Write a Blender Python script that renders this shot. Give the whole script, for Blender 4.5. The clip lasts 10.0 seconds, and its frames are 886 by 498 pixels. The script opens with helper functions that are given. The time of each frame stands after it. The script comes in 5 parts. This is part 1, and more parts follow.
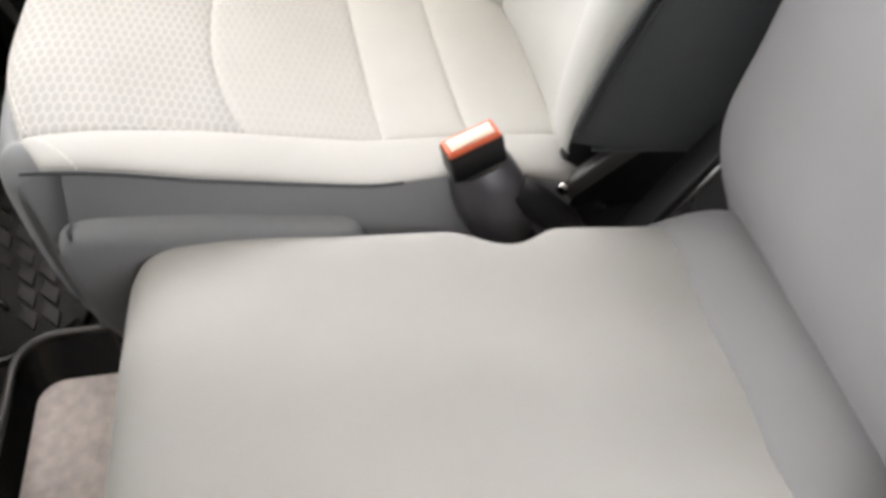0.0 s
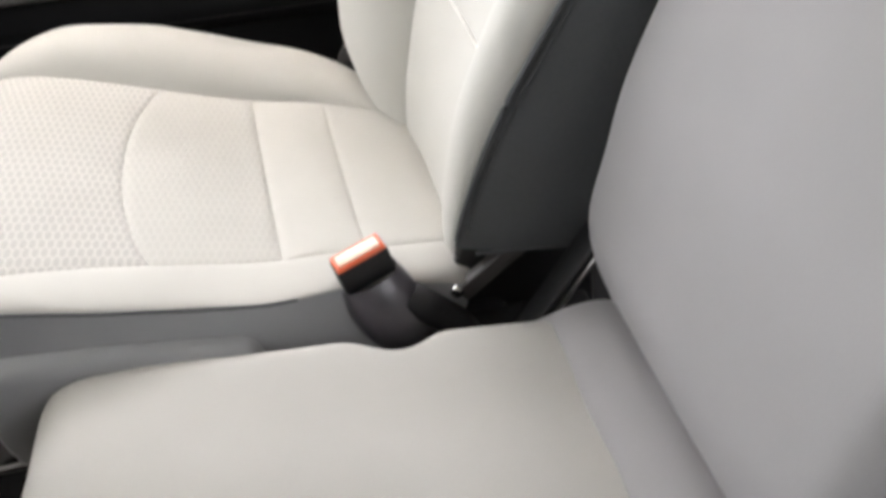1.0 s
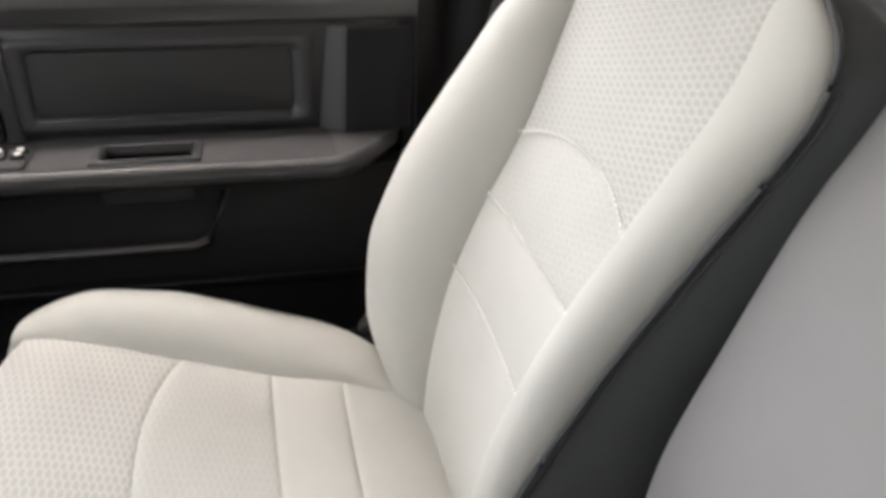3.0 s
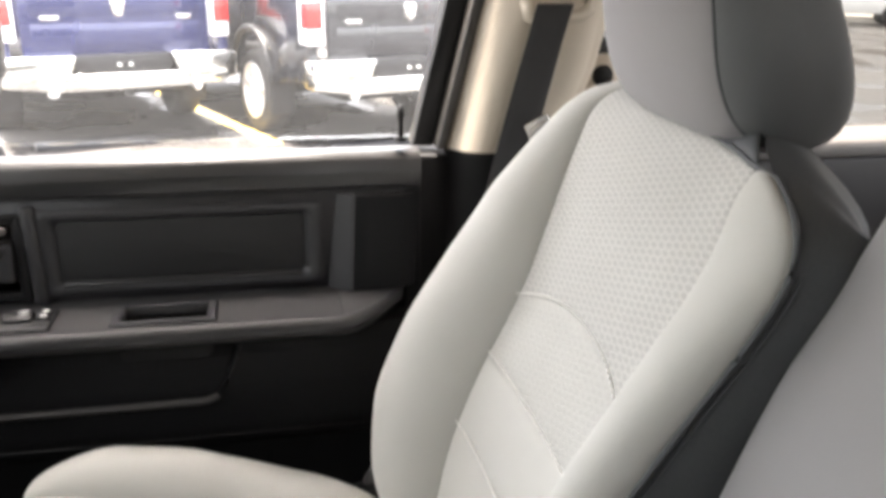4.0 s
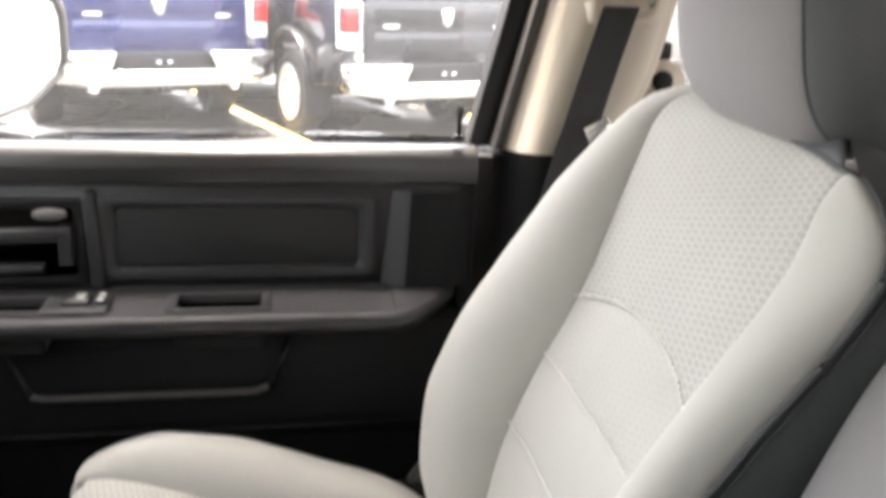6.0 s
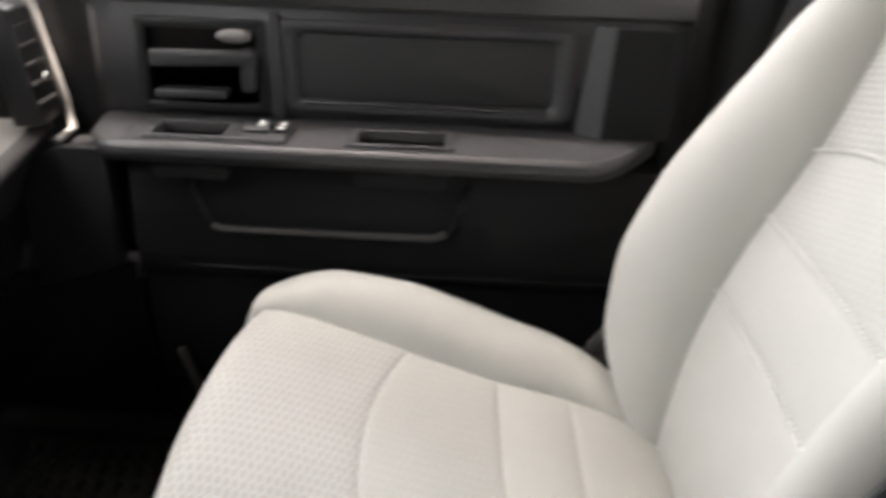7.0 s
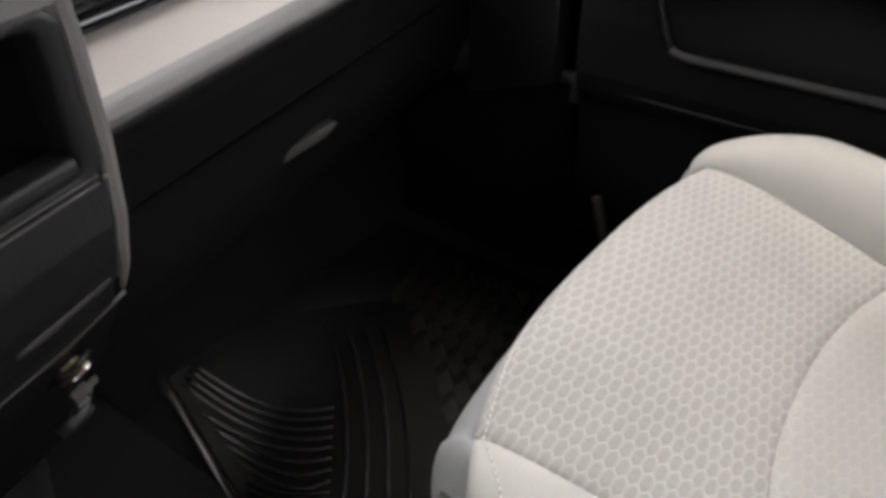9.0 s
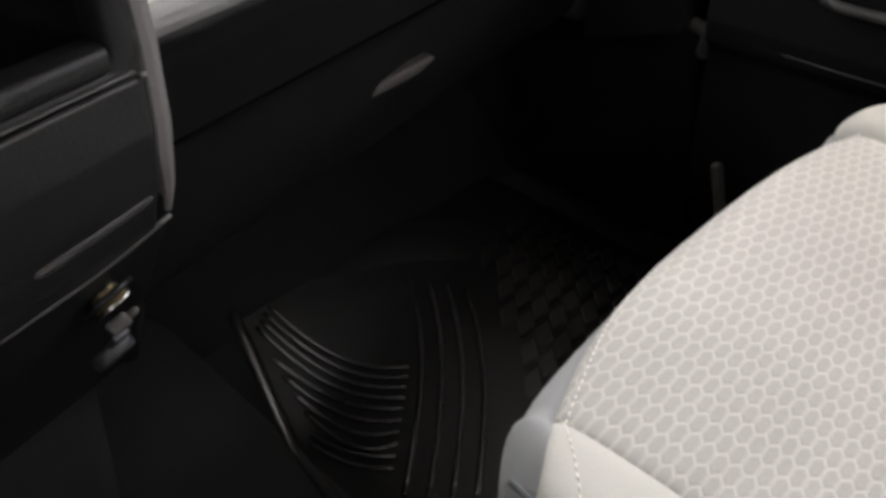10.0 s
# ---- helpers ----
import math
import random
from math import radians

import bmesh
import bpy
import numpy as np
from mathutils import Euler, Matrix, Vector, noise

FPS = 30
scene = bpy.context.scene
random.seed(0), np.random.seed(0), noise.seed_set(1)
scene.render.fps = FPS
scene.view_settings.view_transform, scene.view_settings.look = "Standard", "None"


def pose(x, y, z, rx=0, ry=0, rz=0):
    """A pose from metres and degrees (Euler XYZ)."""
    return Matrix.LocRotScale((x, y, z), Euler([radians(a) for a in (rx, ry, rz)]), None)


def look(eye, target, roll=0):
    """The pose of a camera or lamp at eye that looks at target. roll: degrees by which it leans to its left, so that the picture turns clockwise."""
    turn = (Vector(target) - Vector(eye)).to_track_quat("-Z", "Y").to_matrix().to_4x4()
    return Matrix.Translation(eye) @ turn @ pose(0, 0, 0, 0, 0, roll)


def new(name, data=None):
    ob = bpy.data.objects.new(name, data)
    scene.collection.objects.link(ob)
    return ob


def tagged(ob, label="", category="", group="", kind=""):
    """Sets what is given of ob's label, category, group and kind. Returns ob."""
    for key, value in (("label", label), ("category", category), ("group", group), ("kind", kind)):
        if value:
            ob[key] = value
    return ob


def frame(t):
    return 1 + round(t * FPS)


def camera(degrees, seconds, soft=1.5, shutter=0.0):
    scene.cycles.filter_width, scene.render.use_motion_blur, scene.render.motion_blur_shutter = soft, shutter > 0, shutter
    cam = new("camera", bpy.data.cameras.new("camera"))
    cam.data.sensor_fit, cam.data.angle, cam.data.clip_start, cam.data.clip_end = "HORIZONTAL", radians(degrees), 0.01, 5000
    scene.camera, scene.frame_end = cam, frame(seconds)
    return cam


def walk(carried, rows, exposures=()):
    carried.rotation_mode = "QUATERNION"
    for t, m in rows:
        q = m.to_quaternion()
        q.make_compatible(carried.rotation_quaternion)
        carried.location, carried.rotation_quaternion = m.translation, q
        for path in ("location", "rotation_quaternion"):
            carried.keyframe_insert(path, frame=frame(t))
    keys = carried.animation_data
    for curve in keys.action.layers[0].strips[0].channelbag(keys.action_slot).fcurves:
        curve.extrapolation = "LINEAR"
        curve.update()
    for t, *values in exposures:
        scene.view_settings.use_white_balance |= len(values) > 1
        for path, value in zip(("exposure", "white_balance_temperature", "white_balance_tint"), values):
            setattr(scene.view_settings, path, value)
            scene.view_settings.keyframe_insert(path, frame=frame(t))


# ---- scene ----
cam = camera(56.3, 10.0, soft=3.7, shutter=0.5)
PATH = [
    (0, (0.153, -0.368, 1.361), (0.396, 0.974, -0.102), 0.8),
    (0.5, (0.194, -0.395, 1.361), (0.433, 1.038, -0.012), -1.8),
    (1, (0.24, -0.412, 1.391), (0.526, 1.094, 0.107), -3.7),
    (1.5, (0.248, -0.382, 1.419), (0.498, 1.163, 0.174), -4.8),
    (2, (0.238, -0.326, 1.454), (0.593, 1.245, 0.269), -1.8),
    (2.5, (0.222, -0.317, 1.48), (0.602, 1.331, 0.413), 1.0),
    (4, (0.214, -0.359, 1.556), (0.596, 1.496, 0.913), 0.8),
    (4.5, (0.177, -0.382, 1.565), (0.575, 1.523, 1.106), 0.2),
    (5, (0.168, -0.4, 1.564), (0.517, 1.541, 1.234), 0.2),
    (5.2, (0.167, -0.395, 1.562), (0.505, 1.548, 1.229), -0.1),
    (6.3, (0.173, -0.332, 1.513), (0.471, 1.503, 0.774), 4.1),
    (6.5, (0.16, -0.318, 1.487), (0.411, 1.506, 0.705), 4.7),
    (7, (0.144, -0.277, 1.451), (0.091, 1.517, 0.569), 2.2),
    (7.5, (0.118, -0.219, 1.405), (-0.321, 1.477, 0.44), 1.6),
    (8, (0.091, -0.168, 1.363), (-0.585, 1.408, 0.335), 2.7),
    (8.5, (0.076, -0.131, 1.336), (-0.718, 1.33, 0.224), 2.0),
    (9, (0.091, -0.091, 1.302), (-0.864, 1.245, 0.161), -0.1),
    (9.5, (0.075, -0.059, 1.269), (-0.958, 1.153, 0.06), -0.2),
    (10, (0.063, -0.045, 1.252), (-1.042, 1.102, 0.043), -0.3),
]
EXPOSURES = [(t, e, 7000, 14) for t, e in ((0, 4.4), (0.5, 4.4), (1.5, 4.3), (2.5, 4.14), (4, 3.88), (5, 3.79), (6.5, 4.03), (7, 4.05), (7.5, 4.14), (8, 4.03), (8.5, 4.14), (9, 3.72), (9.5, 3.8), (10, 3.86))]
walk(cam, [(t, look(eye, target, roll)) for t, eye, target, roll in PATH], EXPOSURES)

# ---- world and light ----
world = bpy.data.worlds.new("sky")
scene.world = world
world.use_nodes = True
wn = world.node_tree
sky = wn.nodes.new("ShaderNodeTexSky")
sky.sky_type = "NISHITA"
sky.sun_disc = False
sky.sun_elevation, sky.sun_rotation = radians(82), radians(-25)
sky.dust_density = 4.0
overcast = wn.nodes.new("ShaderNodeHueSaturation")
overcast.inputs["Saturation"].default_value = 0.3
wn.links.new(sky.outputs["Color"], overcast.inputs["Color"])
wn.links.new(overcast.outputs["Color"], wn.nodes["Background"].inputs["Color"])
wn.nodes["Background"].inputs["Strength"].default_value = 0.15

sun_data = bpy.data.lights.new("sun", "SUN")
sun_data.energy, sun_data.angle, sun_data.color = 3.2, radians(4), (1.0, 0.95, 0.89)
sun = new("sun", sun_data)
sun.matrix_world = look((-0.6, 1.15, 10.0), (0, 0, 0))


# ---- materials ----
def mat(name, color, rough=0.6, metal=0.0, vary=0.15, grain=60.0, bump=0.15, blot=4.0, coat=0.0, sheen=0.0, spec=0.5):
    """A painted, moulded or cast surface: base colour with blotches and grain, and a fine relief."""
    m = bpy.data.materials.new(name)
    m.use_nodes = True
    nt = m.node_tree
    b = nt.nodes["Principled BSDF"]
    tc = nt.nodes.new("ShaderNodeTexCoord")
    big = nt.nodes.new("ShaderNodeTexNoise")
    big.inputs["Scale"].default_value = blot
    big.inputs["Detail"].default_value = 4
    fine = nt.nodes.new("ShaderNodeTexNoise")
    fine.inputs["Scale"].default_value = grain
    fine.inputs["Detail"].default_value = 3
    nt.links.new(tc.outputs["Object"], big.inputs["Vector"])
    nt.links.new(tc.outputs["Object"], fine.inputs["Vector"])
    add = nt.nodes.new("ShaderNodeMath")
    add.operation = "ADD"
    nt.links.new(big.outputs["Fac"], add.inputs[0])
    nt.links.new(fine.outputs["Fac"], add.inputs[1])
    ramp = nt.nodes.new("ShaderNodeMapRange")
    ramp.inputs["From Min"].default_value, ramp.inputs["From Max"].default_value = 0.6, 1.4
    ramp.inputs["To Min"].default_value, ramp.inputs["To Max"].default_value = 1 - vary, 1 + vary
    nt.links.new(add.outputs[0], ramp.inputs["Value"])
    mul = nt.nodes.new("ShaderNodeVectorMath")
    mul.operation = "SCALE"
    mul.inputs[0].default_value = color
    nt.links.new(ramp.outputs["Result"], mul.inputs["Scale"])
    nt.links.new(mul.outputs["Vector"], b.inputs["Base Color"])
    rr = nt.nodes.new("ShaderNodeMapRange")
    rr.inputs["To Min"].default_value, rr.inputs["To Max"].default_value = max(0.03, rough - 0.08), min(1, rough + 0.08)
    nt.links.new(big.outputs["Fac"], rr.inputs["Value"])
    nt.links.new(rr.outputs["Result"], b.inputs["Roughness"])
    b.inputs["Metallic"].default_value = metal
    b.inputs["Coat Weight"].default_value = coat
    b.inputs["Coat Roughness"].default_value = 0.05
    b.inputs["Sheen Weight"].default_value = sheen
    b.inputs["Specular IOR Level"].default_value = spec
    if bump:
        bp = nt.nodes.new("ShaderNodeBump")
        bp.inputs["Strength"].default_value = bump
        bp.inputs["Distance"].default_value = 0.002
        nt.links.new(fine.outputs["Fac"], bp.inputs["Height"])
        nt.links.new(bp.outputs["Normal"], b.inputs["Normal"])
    return m


def fabric(name, color, line=None, cell=0.0125, weave=1900.0, strength=0.35, relief=0.0012):
    """Woven seat cloth in metres of its own UV map; with a line colour, a raised net of hexagons is knitted in."""
    m = bpy.data.materials.new(name)
    m.use_nodes = True
    nt = m.node_tree
    L, N = nt.links.new, nt.nodes.new
    b = nt.nodes["Principled BSDF"]
    b.inputs["Roughness"].default_value = 0.85
    b.inputs["Sheen Weight"].default_value = 0.15
    b.inputs["Specular IOR Level"].default_value = 0.25
    uv = N("ShaderNodeUVMap")
    uv.uv_map = "UVMap"

    def math_node(op, a, c=None):
        n = N("ShaderNodeMath")
        n.operation = op
        for i, v in enumerate((a, c)):
            if v is None:
                continue
            if isinstance(v, (int, float)):
                n.inputs[i].default_value = v
            else:
                L(v, n.inputs[i])
        return n.outputs[0]

    def vec_node(op, a, c):
        n = N("ShaderNodeVectorMath")
        n.operation = op
        for i, v in enumerate((a, c)):
            if isinstance(v, tuple):
                n.inputs[i].default_value = v
            else:
                L(v, n.inputs[i])
        return n

    blot = N("ShaderNodeTexNoise")
    blot.inputs["Scale"].default_value = 9.0
    blot.inputs["Detail"].default_value = 5
    L(uv.outputs["UV"], blot.inputs["Vector"])
    rib = N("ShaderNodeTexWave")
    rib.inputs["Scale"].default_value = weave / 6.28
    rib.inputs["Distortion"].default_value = 1.5
    rib.bands_direction = "DIAGONAL"
    L(uv.outputs["UV"], rib.inputs["Vector"])
    fuzz = N("ShaderNodeTexNoise")
    fuzz.inputs["Scale"].default_value = 700.0
    L(uv.outputs["UV"], fuzz.inputs["Vector"])
    shade = math_node("ADD", math_node("MULTIPLY", blot.outputs["Fac"], 0.16), math_node("MULTIPLY", fuzz.outputs["Fac"], 0.12))
    shade = math_node("ADD", shade, 0.86)
    height = math_node("ADD", math_node("MULTIPLY", rib.outputs["Fac"], 0.16), math_node("MULTIPLY", fuzz.outputs["Fac"], 0.2))
    base = (*color, 1)
    if line:
        p = vec_node("DIVIDE", uv.outputs["UV"], (cell, cell * 1.9, 1.0)).outputs[0]
        p = vec_node("ADD", p, (200.0, 200.0, 0.0)).outputs[0]
        r, h = (1.0, 1.7320508, 1.0), (0.5, 0.8660254, 0.0)
        a1 = vec_node("SUBTRACT", vec_node("MODULO", p, r).outputs[0], h).outputs[0]
        a2 = vec_node("SUBTRACT", vec_node("MODULO", vec_node("SUBTRACT", p, h).outputs[0], r).outputs[0], h).outputs[0]
        flat = (1.0, 1.0, 0.0)
        a1, a2 = vec_node("MULTIPLY", a1, flat).outputs[0], vec_node("MULTIPLY", a2, flat).outputs[0]
        d1, d2 = vec_node("DOT_PRODUCT", a1, a1).outputs["Value"], vec_node("DOT_PRODUCT", a2, a2).outputs["Value"]
        pick = math_node("LESS_THAN", d1, d2)
        mix = N("ShaderNodeMix")
        mix.data_type = "VECTOR"
        L(pick, mix.inputs["Factor"])
        L(a2, mix.inputs[4])
        L(a1, mix.inputs[5])
        g = N("ShaderNodeVectorMath")
        g.operation = "ABSOLUTE"
        L(mix.outputs[1], g.inputs[0])
        dot = vec_node("DOT_PRODUCT", g.outputs[0], (0.5, 0.8660254, 0.0)).outputs["Value"]
        sep = N("ShaderNodeSeparateXYZ")
        L(g.outputs[0], sep.inputs[0])

        def step(value, lo, hi):
            n = N("ShaderNodeMapRange")
            n.interpolation_type = "SMOOTHSTEP"
            n.inputs["From Min"].default_value, n.inputs["From Max"].default_value = lo, hi
            L(value, n.inputs["Value"])
            return n.outputs["Result"]

        long_side = math_node("SUBTRACT", step(sep.outputs["X"], 0.335, 0.39), math_node("MULTIPLY", step(sep.outputs["X"], 0.440, 0.485), 0.6))
        wobble = math_node("ADD", dot, math_node("MULTIPLY", math_node("SUBTRACT", blot.outputs["Fac"], 0.5), 0.05))
        net = math_node("MAXIMUM", long_side, step(wobble, 0.39, 0.445))
        cm = N("ShaderNodeMix")
        cm.data_type = "RGBA"
        cm.inputs[6].default_value, cm.inputs[7].default_value = base, (*line, 1)
        L(net, cm.inputs["Factor"])
        col = cm.outputs[2]
        height = math_node("ADD", math_node("MULTIPLY", height, 0.6), net)
        cell_weave = math_node("MULTIPLY", math_node("SUBTRACT", rib.outputs["Fac"], 0.5), math_node("MULTIPLY", math_node("SUBTRACT", 1.0, net), 0.16))
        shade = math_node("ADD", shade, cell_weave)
    else:
        rgb = N("ShaderNodeRGB")
        rgb.outputs[0].default_value = base
        col = rgb.outputs[0]
    sc = N("ShaderNodeVectorMath")
    sc.operation = "SCALE"
    L(col, sc.inputs[0])
    L(shade, sc.inputs["Scale"])
    L(sc.outputs["Vector"], b.inputs["Base Color"])
    bp = N("ShaderNodeBump")
    bp.inputs["Strength"].default_value = strength
    bp.inputs["Distance"].default_value = relief
    L(height, bp.inputs["Height"])
    L(bp.outputs["Normal"], b.inputs["Normal"])
    return m


def pane(name, tint, gloss=0.08, haze=0.0):
    """Thin glass; the last share adds a daylight-scattering pale film, imitating glare haze."""
    m = bpy.data.materials.new(name)
    m.use_nodes = True
    nt = m.node_tree
    out = nt.nodes["Material Output"]
    nt.nodes.remove(nt.nodes["Principled BSDF"])
    tr = nt.nodes.new("ShaderNodeBsdfTransparent")
    tr.inputs["Color"].default_value = (*tint, 1)
    gl = nt.nodes.new("ShaderNodeBsdfGlossy")
    gl.inputs["Roughness"].default_value = 0.02
    mx = nt.nodes.new("ShaderNodeMixShader")
    fr = nt.nodes.new("ShaderNodeFresnel")
    fr.inputs["IOR"].default_value = 1.0 + gloss * 3
    nt.links.new(fr.outputs[0], mx.inputs[0])
    if haze:
        film = nt.nodes.new("ShaderNodeBsdfTranslucent")
        film.inputs["Color"].default_value = (0.8, 0.8, 0.78, 1)
        haze_noise = nt.nodes.new("ShaderNodeTexNoise")
        haze_noise.inputs["Scale"].default_value = 5.0
        haze_noise.inputs["Detail"].default_value = 5
        share = nt.nodes.new("ShaderNodeMapRange")
        share.inputs["To Min"].default_value, share.inputs["To Max"].default_value = haze * 0.5, haze * 1.5
        hazed = nt.nodes.new("ShaderNodeMixShader")
        nt.links.new(haze_noise.outputs["Fac"], share.inputs["Value"])
        nt.links.new(share.outputs["Result"], hazed.inputs[0])
        nt.links.new(tr.outputs[0], hazed.inputs[1])
        nt.links.new(film.outputs[0], hazed.inputs[2])
        nt.links.new(hazed.outputs[0], mx.inputs[1])
    else:
        nt.links.new(tr.outputs[0], mx.inputs[1])
    nt.links.new(gl.outputs[0], mx.inputs[2])
    nt.links.new(mx.outputs[0], out.inputs["Surface"])
    return m


CLOTH = fabric("light_cloth", (0.52, 0.51, 0.475))
HONEY = fabric("honeycomb_cloth", (0.46, 0.451, 0.425), line=(0.59, 0.575, 0.54), cell=0.0076, weave=5200.0, strength=0.5, relief=0.0016)
FAINT = fabric("faint_honeycomb_cloth", (0.495, 0.486, 0.453), line=(0.535, 0.525, 0.49), cell=0.0076, weave=5200.0, strength=0.4)
SIDE = fabric("slate_cloth", (0.31, 0.318, 0.322), strength=0.2)
# Shaded copy of the slate cloth: the dim inboard side is in its colour.
DARKSIDE = mat("shaded_slate", (0.078, 0.083, 0.087), 0.6, grain=400, bump=0.1)
# Head restraint sides: their shade is put into this darker slate.
HEADSIDE = fabric("shaded_slate_cloth", (0.135, 0.14, 0.142), strength=0.2)
CENTRE = fabric("centre_cloth", (0.45, 0.44, 0.41), strength=0.25)
CENTREBACK = fabric("centre_back_cloth", (0.29, 0.28, 0.285), strength=0.1)
THREAD = mat("pale_thread", (0.9, 0.88, 0.84), 0.8, grain=900)
PLASTIC = mat("charcoal_plastic", (0.036, 0.0355, 0.038), 0.42, grain=700, bump=0.3)
PLASTIC2 = mat("black_plastic", (0.0125, 0.0124, 0.0135), 0.42, grain=600, bump=0.15, spec=0.38)
# Darker copy of black_plastic, with the shade of dim places put into its colour.
FOOTPLASTIC = mat("dull_shaded_black_plastic", (0.0085, 0.0085, 0.0092), 0.6, grain=600, bump=0.2, spec=0.22)
PANELBLACK = mat("grained_black_vinyl", (0.020, 0.0198, 0.0205), 0.5, grain=700, bump=0.4, spec=0.4)
KICK = mat("satin_black_housing", (0.007, 0.007, 0.0075), 0.24, grain=500, bump=0.05)
# Paler than the door plastic: window light on the ledge is in the colour.
ARMTOP = mat("lit_armrest_plastic", (0.056, 0.054, 0.055), 0.46, grain=700, bump=0.2)
# Middle grey between shelf and face: the fading sheen is put into colour.
DASHROLL = mat("fading_sheen_edge", (0.09, 0.084, 0.082), 0.42, grain=700, bump=0.25)
GREYTRIM = mat("grey_dash_plastic", (0.075, 0.07, 0.067), 0.4, grain=700, bump=0.2)
PADRUBBER = mat("dusty_mat_rubber", (0.019, 0.018, 0.018), 0.46, vary=0.18, grain=300, bump=0.3, blot=9.0, spec=0.4)
ROLL = mat("polished_black_plastic", (0.055, 0.053, 0.054), 0.25, grain=600, bump=0.03)
# Darker copy of black_rubber; the glint of ribs and rim is put into colour.
MATBASE = mat("dull_mat_rubber", (0.0080, 0.0080, 0.0083), 0.5, grain=400, bump=0.4, spec=0.2)
TRIMGREY = mat("satin_grey_trim", (0.17, 0.16, 0.157), 0.4, grain=800, bump=0.1)
BRASS = mat("brass", (0.75, 0.6, 0.34), 0.3, 1.0, bump=0.05, grain=200)
# Base raised above charcoal: the sky's reflection is put into the colour.
UPPERLIP = mat("satin_dash_plastic", (0.072, 0.071, 0.073), 0.3, grain=700, bump=0.05)
# Edge highlights of armrest and insert are put into this lighter tone.
ARMLIP = mat("highlight_armrest_plastic", (0.042, 0.041, 0.042), 0.34, grain=700, bump=0.06)
# Pale grey for dark plastic: windscreen sheen and light are put into the colour.
SHELF = mat("sheen_grey_plastic", (0.31, 0.288, 0.277), 0.5, grain=700, bump=0.2)
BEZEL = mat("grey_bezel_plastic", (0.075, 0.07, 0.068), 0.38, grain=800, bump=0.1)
GLOSSBLACK = mat("gloss_black", (0.006, 0.006, 0.007), 0.12, bump=0)
RUBBER = mat("black_rubber", (0.020, 0.020, 0.0205), 0.25, grain=500, bump=0.15, spec=0.7)
CARPET = mat("black_carpet", (0.007, 0.007, 0.0075), 0.95, grain=900, bump=0.9)
BEIGE = mat("tan_plastic", (0.57, 0.505, 0.415), 0.5, grain=500, bump=0.12, vary=0.06)
LINER = mat("tan_headliner", (0.5, 0.44, 0.36), 0.9, grain=600, bump=0.4)
BELT = mat("charcoal_webbing", (0.042, 0.042, 0.044), 0.8, grain=1200, bump=0.6)
CHROME = mat("chrome", (0.75, 0.74, 0.72), 0.12, 1.0, bump=0, vary=0.03)
STEEL = mat("brushed_steel", (0.35, 0.34, 0.33), 0.35, 1.0, bump=0.05)
ORANGE = mat("orange_button", (0.75, 0.14, 0.06), 0.35, bump=0)
ORANGEPALE = mat("button_shine", (0.85, 0.62, 0.48), 0.3, bump=0)
TRAY = mat("pale_tray_liner", (0.74, 0.66, 0.63), 0.7, grain=90, vary=0.25, blot=18)
WHITEMARK = mat("white_mark", (0.8, 0.8, 0.78), 0.5, bump=0)
ASPHALT = mat("wet_asphalt", (0.05, 0.048, 0.046), 0.35, grain=25, vary=0.35, blot=0.35, bump=0.3)
puddle = ASPHALT.node_tree
wet = puddle.nodes.new("ShaderNodeTexNoise")
wet.inputs["Scale"].default_value, wet.inputs["Detail"].default_value = 0.9, 3
shore = puddle.nodes.new("ShaderNodeMapRange")
shore.inputs["From Min"].default_value, shore.inputs["From Max"].default_value = 0.50, 0.56
shore.inputs["To Min"].default_value, shore.inputs["To Max"].default_value = 0.42, 0.05
puddle.links.new(puddle.nodes["Texture Coordinate"].outputs["Object"], wet.inputs["Vector"])
puddle.links.new(wet.outputs["Fac"], shore.inputs["Value"])
puddle.links.new(shore.outputs["Result"], puddle.nodes["Principled BSDF"].inputs["Roughness"])
YELLOW = mat("yellow_line_paint", (0.62, 0.42, 0.08), 0.6, grain=20, vary=0.3)
SILLPLASTIC = mat("polished_sill_plastic", (0.032, 0.0315, 0.032), 0.33, grain=500, bump=0.03, spec=0.7, vary=0.05)
# Violet-grey base: the sleeve's broad highlight is put into the colour.
SLEEVE = mat("satin_black_sleeve", (0.055, 0.05, 0.058), 0.33, grain=500, bump=0.0, spec=1.0)
BLUE = mat("blue_metallic_paint", (0.012, 0.017, 0.085), 0.25, 0.3, coat=1.0, bump=0, vary=0.05)
BLACKPAINT = mat("black_metallic_paint", (0.012, 0.013, 0.018), 0.25, 0.2, coat=1.0, bump=0, vary=0.05)
WHITEPAINT = mat("white_paint", (0.75, 0.75, 0.75), 0.3, coat=0.8, bump=0, vary=0.04)
TYRE = mat("tyre_rubber", (0.025, 0.024, 0.023), 0.8, grain=60, bump=0.5)
ALLOY = mat("alloy", (0.75, 0.75, 0.75), 0.4, 0.2, bump=0)
REDLENS = mat("red_lens", (0.6, 0.02, 0.02), 0.15, coat=0.6, bump=0)
CLEARLENS = mat("clear_lens", (0.8, 0.78, 0.78), 0.15, coat=0.6, bump=0)
CARGLASS = mat("vehicle_glass", (0.05, 0.055, 0.07), 0.06, bump=0, spec=0.8)
STUCCO = mat("cream_stucco", (0.68, 0.62, 0.51), 0.9, grain=8, vary=0.12, blot=0.3)
STUCCO2 = mat("grey_siding", (0.5, 0.48, 0.44), 0.8, grain=8, vary=0.12, blot=0.3)
# Paler than glass: the glare over far windows is put into the colour.
WINDOWDARK = mat("washed_out_window_glass", (0.34, 0.34, 0.35), 0.12, bump=0, spec=0.8)
